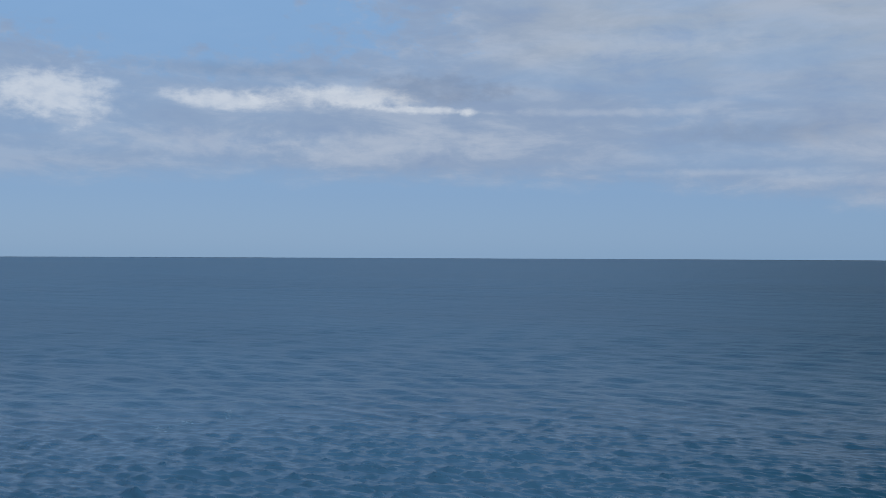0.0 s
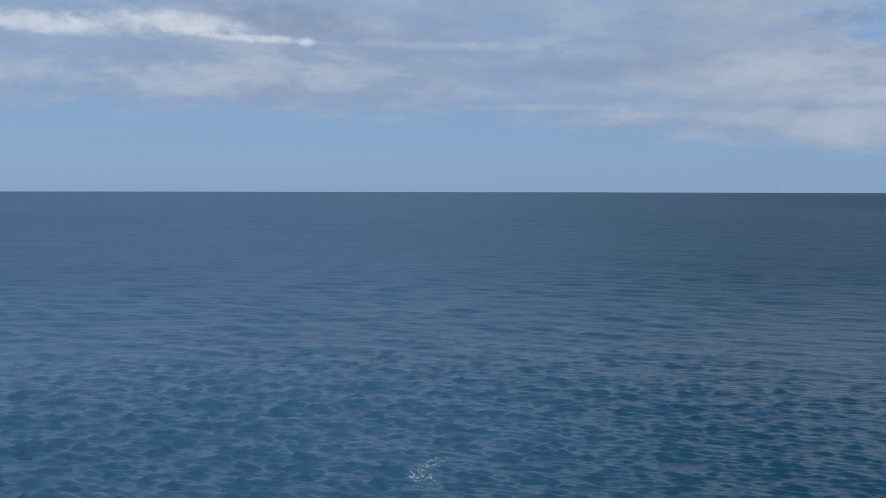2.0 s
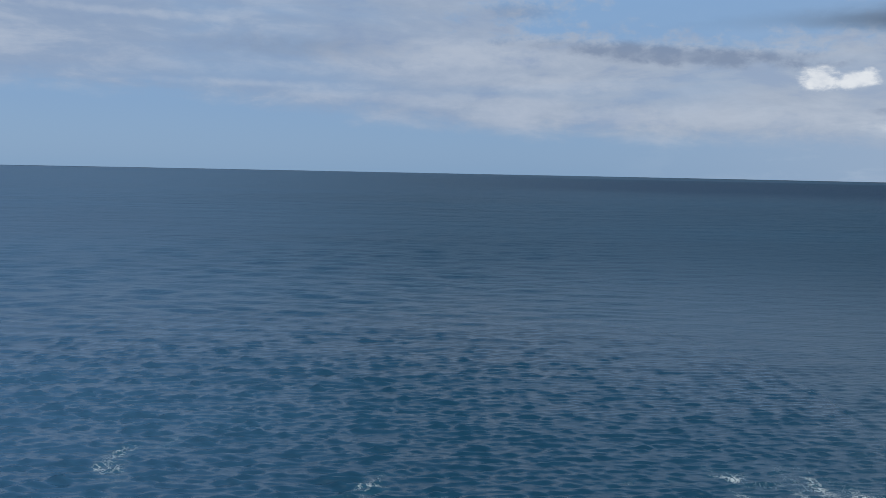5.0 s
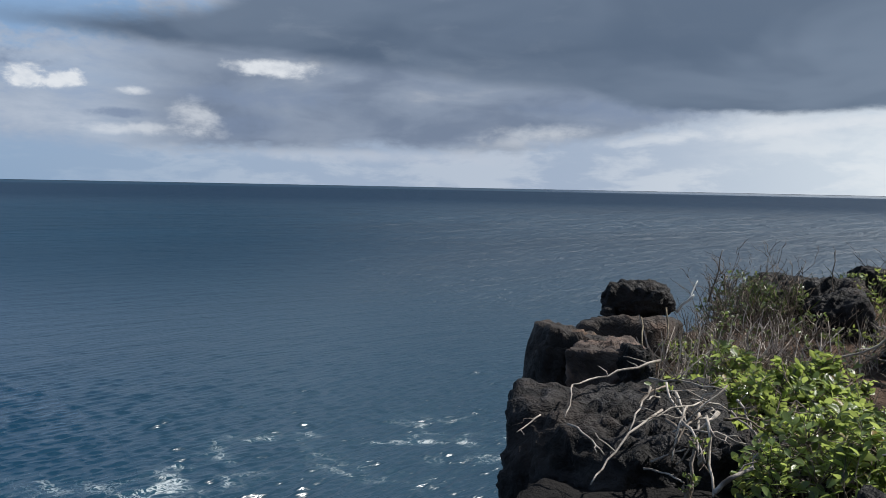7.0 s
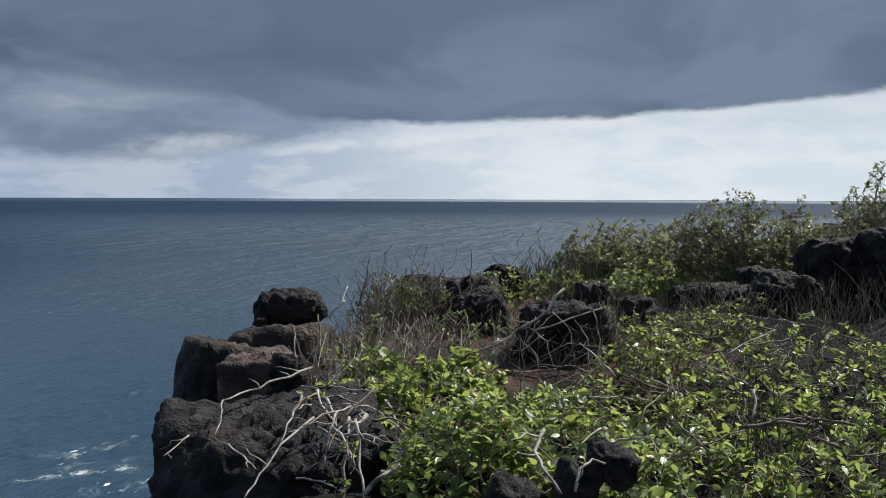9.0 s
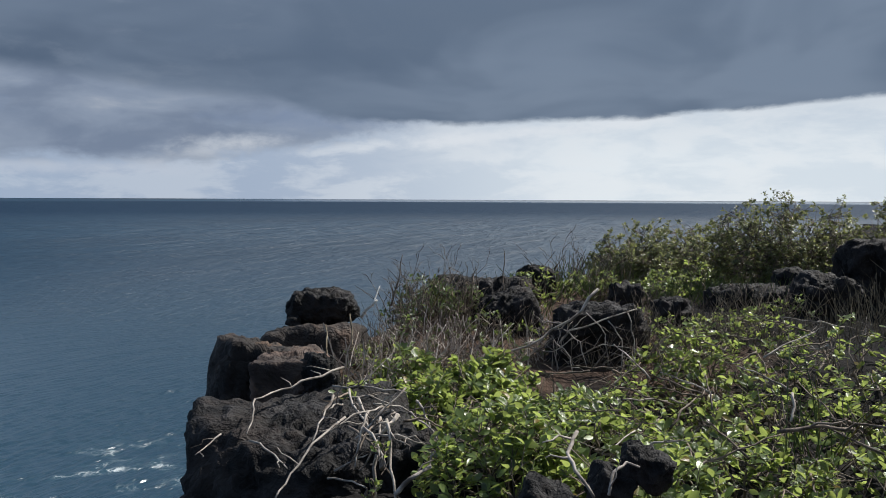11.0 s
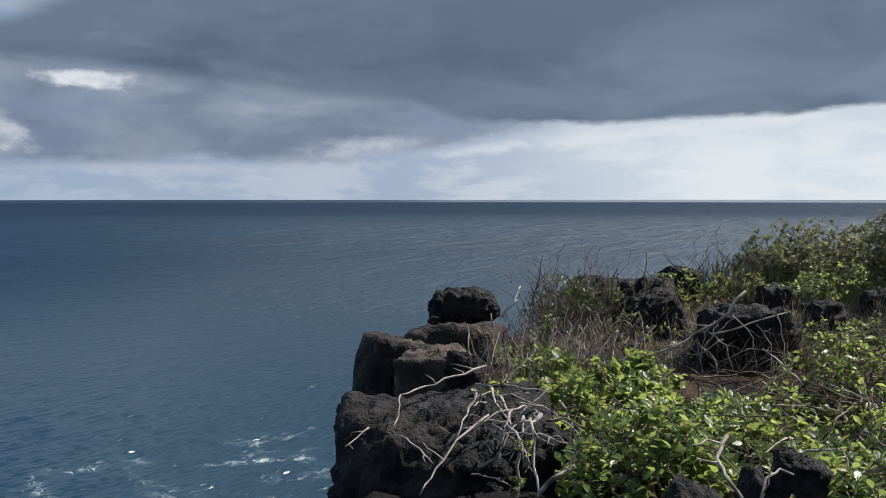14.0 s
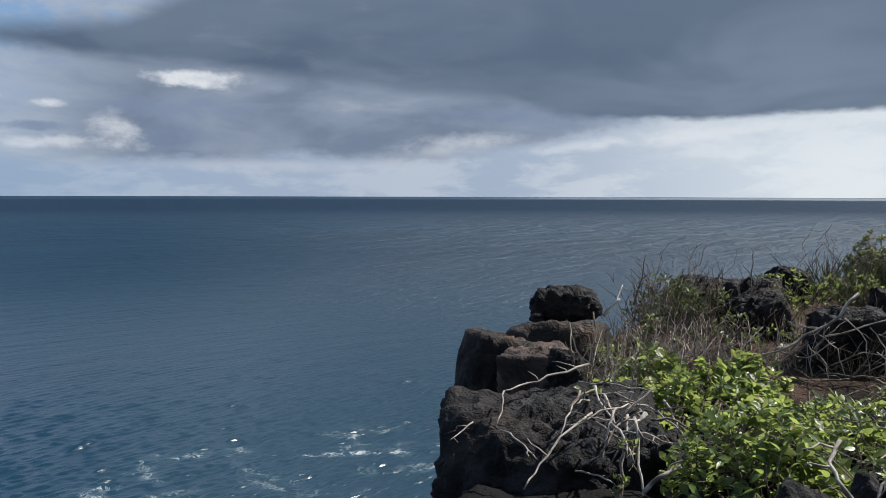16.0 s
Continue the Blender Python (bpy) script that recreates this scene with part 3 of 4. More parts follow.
rock("lava_slab", (-0.42, 4.99, -0.475), (0.63, 0.51, 0.87), "massive rough black lava slab at the brink", 31, 22, 0.10, turn=3, lean=8, detail=6, cuts=6, gnarl=0.06)
rock("lava_slab", (-0.35, 5.30, -1.9), (0.78, 1.2, 1.4), "black lava cliff foot below the slab", 24, 12, 0.10, detail=5)
rock("lava_rock", (0.96, 8.70, 0.54), (0.50, 0.36, 0.30), "layered black lava mound with a ridged top", 5, 8, 0.26, detail=5, layers=1)
rock("lava_rock", (1.12, 7.90, 0.54), (0.27, 0.22, 0.25), "dark upright lava rock", 6, 9, 0.2, detail=5)
rock("lava_rock", (1.59, 9.40, 0.69), (0.22, 0.18, 0.17), "jagged black lava rock on the ridge", 8, 8, 0.32, detail=5)
rock("lava_rock", (1.66, 6.90, 0.51), (0.40, 0.30, 0.28), "broad black lava rock overhung by dry twigs", 9, 8, 0.24, detail=5, layers=1)
rock("lava_rock", (2.27, 8.40, 0.68), (0.15, 0.15, 0.12), "small rounded black lava rock", 10, 7, 0.2)
rock("lava_rock", (2.54, 7.90, 0.57), (0.16, 0.16, 0.15), "dark upright lava rock among grass", 11, 8, 0.22)
rock("lava_rock", (3.53, 8.70, 0.57), (0.42, 0.25, 0.17), "low black lava wall behind dry grass", 12, 8, 0.26, detail=5, layers=1)
rock("lava_rock", (4.16, 8.90, 0.68), (0.22, 0.2, 0.22), "black lava rock under the bushes", 14, 8, 0.24)
rock("lava_rock", (4.13, 8.30, 0.64), (0.30, 0.24, 0.27), "black lava wall end behind grey stalks", 34, 8, 0.24, detail=5)
rock("lava_rock", (4.71, 8.60, 0.84), (0.28, 0.24, 0.37), "tall black lava rock at the bushes", 15, 7, 0.22, detail=5)
rock("lava_rock", (5.11, 8.30, 0.96), (0.24, 0.25, 0.36), "tall black lava rock at the bushes", 16, 7, 0.22, detail=5)
rock("lava_rock", (1.07, 3.60, 0.51), (0.10, 0.085, 0.070), "small pointed dark lava rock between the leaves", 18, 8, 0.08, lean=14, tip=22, cuts=9, gnarl=0.03)
rock("lava_rock", (0.92, 3.60, 0.43), (0.075, 0.08, 0.08), "small dark lava rock between the leaves", 19, 8, 0.08, tip=30, gnarl=0.03)
rock("lava_rock", (0.70, 3.70, 0.32), (0.11, 0.10, 0.10), "dark lava rock under the leaves", 20, 8, 0.08, tip=15, gnarl=0.03)
rock("lava_rock", (0.20, 4.75, 0.03), (0.24, 0.2, 0.36), "black lava rock in the shade of the shrub", 21, 9, 0.2, detail=5)


# ---- plants ----
def tube(points, r0, r1, sides=5):
    """Vertices and faces of a tapered branch through points."""
    pts = [Vector(p) for p in points]
    verts, faces = [], []
    for k, p in enumerate(pts):
        d = (pts[min(k + 1, len(pts) - 1)] - pts[max(k - 1, 0)]).normalized()
        s = d.cross(Vector((0.31, 0.22, 0.93))).normalized()
        t = d.cross(s)
        r = r0 + (r1 - r0) * k / (len(pts) - 1)
        verts += [p + (s * math.cos(i * 2 * math.pi / sides) + t * math.sin(i * 2 * math.pi / sides)) * r for i in range(sides)]
        if k:
            b = (k - 1) * sides
            faces += [(b + i, b + (i + 1) % sides, b + sides + (i + 1) % sides, b + sides + i) for i in range(sides)]
    faces.append(tuple(range(sides))[::-1])
    faces.append(tuple(range(len(verts) - sides, len(verts))))
    return verts, faces


def gather(pieces):
    verts, faces = [], []
    for v, f in pieces:
        b = len(verts)
        verts += v
        faces += [tuple(b + i for i in q) for q in f]
    return verts, faces


def wander(a, b, rng, bend=0.12, steps=5):
    a, b = Vector(a), Vector(b)
    n = (b - a).length * bend
    return [a.lerp(b, k / steps) + Vector([rng.uniform(-n, n) for _ in range(3)]) * (1 if 0 < k < steps else 0) for k in range(steps + 1)]


def dead_branch(points, r0, r1, label, seed, forks=2, mat=None, name="dead_branch"):
    rng = random.Random(seed)
    line = []
    for a, b in zip(points, points[1:]):
        line += wander(a, b, rng, 0.05, 3)[:-1]
    line.append(Vector(points[-1]))
    pieces = [tube(line, r0, r1, 6)]
    for _ in range(forks):
        k = rng.randrange(1, len(line) - 1)
        d = (line[k + 1] - line[k - 1]).normalized()
        side = (d + Vector((rng.uniform(-1, 1), rng.uniform(-1, 1), rng.uniform(0.0, 0.9)))).normalized()
        pieces.append(tube(wander(line[k], line[k] + side * rng.uniform(0.06, 0.2), rng, 0.12, 3), r1 * 0.9, r1 * 0.4, 5))
    ob = new(name, mesh_of(name, *gather(pieces), mat or DRIFT, True))
    return tagged(ob, label, "branch", "dead branches")


def leaf_shape(fold, curl):
    """An ovate leaf one long, in the xy plane from its stalk at the origin along +y."""
    rows = [(0.0, 0.03), (0.14, 0.09), (0.36, 0.20), (0.62, 0.25), (0.86, 0.16), (1.0, 0.03)]
    verts, faces = [], []
    for y, w in rows:
        z = -curl * y * y
        verts += [(-w, y, z + fold * w), (0, y, z), (w, y, z + fold * w)]
    for k in range(len(rows) - 1):
        b = k * 3
        faces += [(b, b + 1, b + 4, b + 3), (b + 1, b + 2, b + 5, b + 4)]
    return np.array(verts), faces


def turned(d, up, roll):
    """A basis with its y along d and z near up, rolled about d."""
    y = Vector(d).normalized()
    x = y.cross(Vector(up)).normalized()
    z = x.cross(y)
    c, s = math.cos(roll), math.sin(roll)
    return Matrix((x * c + z * s, y, z * c - x * s)).transposed()


LEAVES = [leaf_shape(0.25, 0.12), leaf_shape(0.45, 0.28), leaf_shape(0.1, 0.05)]
LEAF_MESH = [mesh_of("leaf", v, f, LEAF, True) for v, f in LEAVES]


def shrub(at, radii, shoots, leaf, label, seed, singles=0, per=6, stems=26, mat=None, bark=None, name="shrub", flat=0.6, low=0.55, category="shrub", group="low leafy shrubs"):
    """A low shrub: woody stems, and shoots whose tips carry rosettes of leaves.
    singles: how many of the leaves on the side of the path are pieces of their own."""
    rng = random.Random(seed)
    root = new(name)
    root.location = at
    wood, spots = [], []
    for _ in range(stems):
        a = rng.uniform(0, 6.283)
        q = math.sqrt(rng.random())
        tip = Vector((math.cos(a) * radii[0] * q, math.sin(a) * radii[1] * q, radii[2] * rng.uniform(0.35, 0.95) * (1.1 - flat * q * q)))
        foot = Vector((tip.x * rng.uniform(0.1, 0.6), tip.y * rng.uniform(0.1, 0.6), -0.05))
        line = wander(foot, tip, rng, 0.09, 5)
        part("stem", mesh_of("stem", *tube(line, rng.uniform(0.006, 0.011), 0.003, 5), bark or TWIG, True), root)
        spots += line[2:]
    tips = []
    for _ in range(shoots):
        a = rng.uniform(0, 6.283)
        q = math.sqrt(rng.random())
        lump = 0.72 + 0.85 * noise.noise(Vector((at[0] + math.cos(a) * radii[0] * q, at[1] + math.sin(a) * radii[1] * q, seed)) * 3.4)
        hgt = radii[2] * min(lump, 1.02) * (1.05 - flat * q ** 3) * (1.0 - low * rng.random() ** (2 if low < 0.7 else 1.3))
        tip = Vector((math.cos(a) * radii[0] * q * 1.05, math.sin(a) * radii[1] * q * 1.05, max(0.03, hgt)))
        near = min(rng.sample(spots, min(40, len(spots))), key=lambda s: (s - tip).length)
        wood.append(tube(wander(near, tip, rng, 0.1, 3), 0.0032, 0.0016, 4))
        tips.append((tip, (tip - near).normalized()))
    tagged(part("twig", mesh_of("twig", *gather(wood), bark or TWIG, True), root), kind="stuff")
    tips.sort(key=lambda t: t[0].y)
    verts, faces, left, count = [], [], singles, 0
    for tip, way in tips:
        grow = (way + Vector((0, 0, 0.8))).normalized()
        for k in range(rng.randint(per - 2, per + 2)):
            a = rng.uniform(0, 6.283)
            out = Vector((math.cos(a), math.sin(a), rng.uniform(0.0, 1.35)))
            m3 = turned(out, grow, rng.uniform(-0.5, 0.5))
            size = leaf * rng.uniform(0.55, 1.15)
            base = tip - grow * rng.uniform(0, leaf * 1.2)
            kind = rng.randrange(3)
            if left > 0 and mat is None:
                ob = new("leaf", LEAF_MESH[kind])
                ob.parent = root
                ob.matrix_local = Matrix.Translation(base) @ (m3 @ Matrix.Scale(size, 3)).to_4x4()
                left -= 1
                continue
            v, f = LEAVES[kind]
            b = len(verts)
            verts.extend((v * size) @ np.array(m3).T + np.array(base))
            faces += [tuple(b + i for i in q) for q in f]
    ob = part("foliage", mesh_of("foliage", verts, faces, mat or LEAF, True), root)
    tagged(ob, kind="stuff")
    return tagged(root, label, category, group)


def ground_at(x, y, sink=0.02):
    return (x, y, land_height(x, y) - sink)


# the leafy mat on the cliff top
MAT = [
    (-0.02, 5.35, 0.34, 0.38, 0.44, 210, 120), (0.62, 4.30, 0.46, 0.55, 0.50, 380, 290), (0.48, 5.50, 0.50, 0.52, 0.46, 360, 160),
    (1.10, 4.75, 0.55, 0.65, 0.40, 230, 120), (1.22, 3.95, 0.40, 0.50, 0.36, 210, 280), (1.75, 4.30, 0.55, 0.60, 0.40, 150, 190),
    (1.65, 5.30, 0.62, 0.62, 0.36, 150, 0), (2.10, 6.10, 0.42, 0.40, 0.46, 140, 0), (2.40, 4.90, 0.62, 0.66, 0.44, 105, 0),
    (2.42, 5.80, 0.62, 0.60, 0.44, 90, 0), (2.20, 3.75, 0.50, 0.55, 0.36, 90, 150), (3.10, 5.20, 0.60, 0.66, 0.48, 80, 0),
    (3.20, 6.15, 0.62, 0.60, 0.48, 95, 0), (2.90, 4.25, 0.52, 0.60, 0.44, 80, 0), (3.85, 5.6, 0.6, 0.7, 0.52, 100, 0),
    (1.05, 5.65, 0.40, 0.36, 0.26, 120, 0), (0.62, 5.95, 0.42, 0.30, 0.36, 200, 0), (0.30, 6.05, 0.36, 0.32, 0.34, 130, 0),
]
for k, (x, y, rx, ry, h, shoots, single) in enumerate(MAT):
    shrub(ground_at(x, y), (rx, ry, h), int(shoots * (1.2 if x < 1.0 else 1.0 if x < 1.9 else 0.8)), 0.066 if y < 5.0 or x < 1.0 else 0.058, "low shrub with glossy bright green oval leaves on woody stems", 40 + k, single)

for k, p in enumerate([(-0.00, 4.25, 0.37), (-0.03, 4.20, 0.22)]):
    shrub(p, (0.05, 0.05, 0.09), 5, 0.042, "small sprig of green leaves among dead sticks", 160 + k, 20, 5, 5, name="leafy_sprig")

# sparse green shoots by the rocks
for k, (x, y, h, c) in enumerate([(-0.05, 5.85, 0.30, 30), (0.35, 7.9, 0.42, 130), (0.62, 8.3, 0.44, 150), (1.25, 8.6, 0.36, 90), (1.6, 9.0, 0.38, 50), (0.95, 7.0, 0.2, 24), (0.1, 7.0, 0.3, 50), (2.3, 7.3, 0.3, 60), (2.9, 7.6, 0.3, 50), (2.2, 9.3, 0.34, 90), (2.7, 9.0, 0.34, 90), (3.2, 9.5, 0.4, 90), (2.5, 8.2, 0.26, 60), (1.3, 7.6, 0.2, 30), (0.75, 7.6, 0.24, 40), (0.0, 6.5, 0.26, 40), (3.7, 8.2, 0.3, 60), (2.4, 6.8, 0.38, 70), (3.0, 6.95, 0.36, 70)]):
    shrub(ground_at(x, y), (0.34, 0.3, h), c, 0.045, "small green shrub growing among lava rocks", 70 + k, 0, 5, 14, LEAF_DARK if x < 1.0 and y > 6.9 else None, name="small_shrub")


def bush(at, radii, shoots, seed, label):
    """A wide open bush with many small leaves on upright twigs."""
    return shrub(at, radii, int(shoots * 1.8), 0.043, label, seed, 0, 9, 34, LEAF_OLIVE, TWIG, "bush", 0.45, 0.92, "bush", "bushes on the ridge")


BUSHES = [
    ((2.92, 10.70, 0.3), (0.50, 0.5, 0.70), 360), ((3.35, 10.25, 0.3), (0.55, 0.5, 0.66), 380),
    ((3.44, 11.00, 0.32), (0.75, 0.6, 0.82), 420), ((4.04, 10.60, 0.44), (0.7, 0.6, 0.92), 420), ((4.39, 10.20, 0.55), (0.65, 0.6, 1.06), 460),
    ((4.86, 10.00, 0.57), (0.6, 0.6, 1.04), 420), ((5.44, 9.80, 0.53), (0.6, 0.6, 1.08), 400), ((5.99, 9.20, 0.59), (0.7, 0.6, 1.6), 480),
]
for k, (at, radii, shoots) in enumerate(BUSHES):
    bush((at[0], at[1], land_height(at[0], at[1]) - 0.05), radii, shoots, 90 + k, "olive green bush with small leaves and thin twigs")


def tuft(at, n, height, spread, seed, label, mat, name="grass_tuft", lean=0.35, thick=0.0028):
    """Loose stems that rise from the ground and bend over."""
    rng = random.Random(seed)
    pieces = []
    for _ in range(n):
        a, q = rng.uniform(0, 6.283), math.sqrt(rng.random())
        x, y = at[0] + math.cos(a) * spread[0] * q, at[1] + math.sin(a) * spread[1] * q
        foot = Vector((x, y, land_height(x, y) + at[2] - 0.02))
        h = height * rng.uniform(0.45, 1.1)
        d = Vector((rng.gauss(0, lean), rng.gauss(0, lean), 1)).normalized() * h
        bend = Vector((rng.gauss(0, 0.15), rng.gauss(0, 0.15), -0.05)) * h
        pieces.append(tube([foot, foot + d * 0.35, foot + d * 0.7 + bend * 0.4, foot + d + bend], thick, thick * 0.35, 3))
    ob = new(name, mesh_of(name, *gather(pieces), mat))
    return tagged(ob, label, "grass", "grass tufts", "stuff")


tuft((-0.02, 6.15, 0.0), 60, 0.36, (0.40, 0.40), 1, "dry brown twiggy stems beside the boulder", TWIG, "dry_tuft", 0.5, 0.004)
tuft((0.30, 7.2, 0.0), 70, 0.36, (0.45, 0.6), 2, "dry brown twiggy stems on the brink", TWIG, "dry_tuft", 0.5, 0.0036)
tuft((0.45, 8.1, 0.0), 60, 0.46, (0.42, 0.35), 3, "tall grey-green grass on the brink", GRASS, lean=0.35, thick=0.006)
tuft((0.35, 7.9, 0.0), 24, 0.52, (0.45, 0.3), 4, "thin dry grass stalks on the brink", TWIG, lean=0.4, thick=0.005)
tuft((1.15, 6.9, 0.0), 120, 0.22, (0.75, 0.6), 5, "low tangle of dry brown twigs on bare soil", TWIG, "dry_tuft", 0.9, 0.0034)
tuft((1.85, 6.55, 0.0), 120, 0.46, (0.5, 0.16), 6, "dry grey twigs hanging over a lava rock", TWIG, "dry_tuft", 0.6)
tuft((2.6, 7.2, 0.0), 140, 0.34, (0.7, 0.5), 7, "loose dry grey-brown stems on soil", TWIG, "dry_tuft", 0.45)
tuft((3.5, 7.5, 0.0), 180, 0.50, (0.9, 0.5), 8, "dry straw-coloured grass before the lava wall", STRAW, "dry_tuft", 0.35, 0.0042)
tuft((4.6, 7.6, 0.0), 140, 0.55, (0.7, 0.6), 9, "dry straw-coloured grass before the lava wall", STRAW, "dry_tuft", 0.35, 0.0042)
tuft((2.4, 10.6, 0.0), 260, 0.38, (0.8, 0.6), 10, "green and dry grass along the ridge", GRASS, lean=0.4, thick=0.007)
tuft((2.1, 10.2, 0.0), 110, 0.50, (0.7, 0.5), 11, "thin dry grass stalks along the ridge", TWIG, lean=0.4, thick=0.006)
tuft((2.2, 5.6, 0.0), 200, 0.40, (1.4, 0.9), 12, "dry twigs sticking through green leaves", TWIG, "dry_tuft", 1.5, 0.0045)
tuft((2.1, 4.2, 0.0), 150, 0.40, (1.2, 0.7), 13, "dry twigs sticking through green leaves", TWIG, "dry_tuft", 1.6, 0.0045)
tuft((3.2, 5.0, 0.0), 140, 0.42, (0.9, 0.9), 14, "dry twigs sticking through green leaves", TWIG, "dry_tuft", 1.4, 0.0045)

tuft((0.02, 6.05, 0.0), 120, 0.42, (0.42, 0.34), 61, "pale dry sticks standing beside the boulder", STICK, "dry_tuft", 0.6, 0.0078)
tuft((0.45, 6.7, 0.0), 110, 0.36, (0.55, 0.45), 62, "pale dry sticks on bare soil", STICK, "dry_tuft", 0.65, 0.0068)
tuft((1.45, 6.75, 0.0), 70, 0.40, (0.50, 0.35), 63, "pale dry sticks before a lava rock", DRIFT, "dry_tuft", 0.8, 0.005)
tuft((2.14, 4.4, 0.0), 16, 0.75, (0.13, 0.12), 64, "dark green upright weed stems among leaves", GRASS, "weed", 0.16, 0.006)

PALE = "bleached grey-brown dead branch lying on black lava"
dead_branch([(-0.22, 5.50, 0.57), (-0.41, 5.30, 0.54), (-0.56, 5.20, 0.50), (-0.68, 5.00, 0.49)], 0.0080, 0.0049, PALE, 1, 3)
dead_branch([(-0.68, 5.00, 0.49), (-0.67, 4.85, 0.44), (-0.68, 4.70, 0.38)], 0.0055, 0.0030, PALE, 2, 1)
dead_branch([(-0.25, 4.90, 0.53), (-0.29, 4.70, 0.46), (-0.33, 4.50, 0.39)], 0.0068, 0.0037, PALE, 3, 1)
dead_branch([(-0.18, 4.70, 0.46), (-0.33, 4.45, 0.39), (-0.42, 4.30, 0.29), (-0.48, 4.15, 0.21)], 0.0068, 0.0043, PALE, 4, 1)
dead_branch([(-0.65, 4.60, 0.37), (-0.51, 4.45, 0.34), (-0.44, 4.35, 0.30)], 0.0055, 0.0037, PALE, 5, 2)
dead_branch([(-0.81, 4.70, 0.38), (-0.87, 4.60, 0.34), (-0.90, 4.50, 0.33)], 0.0049, 0.0025, PALE, 6, 2)
dead_branch([(-0.17, 5.00, 0.54), (-0.12, 4.80, 0.47), (-0.05, 4.60, 0.41)], 0.0074, 0.0049, PALE, 7, 2)
dead_branch([(0.09, 4.50, 0.52), (0.01, 4.45, 0.44), (-0.03, 4.40, 0.28), (-0.02, 4.35, 0.15)], 0.0116, 0.0074, PALE, 8, 2)
dead_branch([(0.03, 4.40, 0.52), (0.05, 4.30, 0.40), (0.07, 4.10, 0.23)], 0.0086, 0.0061, PALE, 9, 2)
dead_branch([(-0.25, 4.35, 0.25), (-0.13, 4.30, 0.25), (-0.06, 4.25, 0.23)], 0.0055, 0.0037, PALE, 10, 1)
dead_branch([(-0.22, 4.40, 0.27), (-0.12, 4.40, 0.32), (-0.06, 4.40, 0.35)], 0.0061, 0.0037, PALE, 11, 1)
dead_branch([(0.07, 4.00, 0.28), (0.13, 4.00, 0.35), (0.23, 4.05, 0.39)], 0.0123, 0.0074, PALE, 12, 2)
dead_branch([(-0.27, 5.20, 0.52), (-0.04, 5.00, 0.55), (0.14, 4.90, 0.54)], 0.0061, 0.0043, PALE, 13, 3)
dead_branch([(-0.12, 4.50, 0.40), (-0.02, 4.50, 0.50), (0.13, 4.60, 0.63)], 0.0061, 0.0043, PALE, 14, 3)
dead_branch([(0.79, 3.60, 0.66), (0.73, 3.50, 0.60), (0.74, 3.40, 0.56), (0.79, 3.30, 0.49)], 0.0086, 0.0061, "bleached dead branch among green leaves", 15, 2)
dead_branch([(0.82, 3.20, 0.53), (0.85, 3.25, 0.60), (0.91, 3.30, 0.62), (0.96, 3.30, 0.60)], 0.0061, 0.0043, "bleached dead branch among green leaves", 16, 1)
dead_branch([(1.57, 6.55, 0.93), (1.37, 6.50, 0.72), (1.15, 6.45, 0.59), (0.80, 6.40, 0.45)], 0.0123, 0.0074, "long grey dead branch leaning over lava rock", 17, 5)
dead_branch([(1.28, 6.50, 0.54), (1.35, 6.48, 0.64), (1.59, 6.46, 0.72), (1.84, 6.50, 0.79)], 0.0086, 0.0049, "long grey dead branch leaning over lava rock", 18, 4)
dead_branch([(1.30, 6.45, 0.65), (1.41, 6.40, 0.57), (1.45, 6.35, 0.39)], 0.0048, 0.0026, "grey dry branch hanging over lava rock", 120, 3)
dead_branch([(1.46, 6.45, 0.77), (1.59, 6.40, 0.62), (1.60, 6.35, 0.41)], 0.0048, 0.0026, "grey dry branch hanging over lava rock", 121, 3)
dead_branch([(1.62, 6.45, 0.71), (1.71, 6.40, 0.58), (1.69, 6.35, 0.36)], 0.0048, 0.0026, "grey dry branch hanging over lava rock", 122, 3)
dead_branch([(1.21, 6.45, 0.61), (1.34, 6.40, 0.46), (1.35, 6.35, 0.35)], 0.0048, 0.0026, "grey dry branch hanging over lava rock", 123, 3)
dead_branch([(1.76, 6.45, 0.77), (1.80, 6.40, 0.58), (1.78, 6.35, 0.43)], 0.0048, 0.0026, "grey dry branch hanging over lava rock", 124, 3)
dead_branch([(1.03, 6.45, 0.53), (1.22, 6.40, 0.50), (1.38, 6.35, 0.62)], 0.0048, 0.0026, "grey dry branch hanging over lava rock", 125, 3)
dead_branch([(1.39, 6.45, 0.45), (1.57, 6.40, 0.55), (1.76, 6.35, 0.53)], 0.0048, 0.0026, "grey dry branch hanging over lava rock", 126, 3)
dead_branch([(0.08, 7.40, 0.71), (0.14, 7.40, 0.92), (0.17, 7.40, 1.12)], 0.0086, 0.0037, "dark bare upright twig at the brink", 19, 5, TWIG)
dead_branch([(1.09, 8.20, 0.64), (1.09, 8.20, 0.85), (1.10, 8.20, 1.09)], 0.0074, 0.0037, "dark bare upright twig at the brink", 20, 3, TWIG)
dead_branch([(-0.22, 6.50, 0.76), (-0.20, 6.40, 0.61), (-0.19, 6.30, 0.47)], 0.0061, 0.0049, "dry upright stalk beside the boulder", 21, 1, STRAW)
dead_branch([(-0.38, 6.30, 0.71), (-0.36, 6.10, 0.58), (-0.35, 6.00, 0.47)], 0.0061, 0.0049, "dry upright stalk beside the boulder", 22, 0, STRAW)
dead_branch([(2.04, 4.40, 0.63), (2.03, 4.35, 0.57), (1.99, 4.30, 0.51)], 0.0074, 0.0061, "short bleached stick among green leaves", 23, 0)
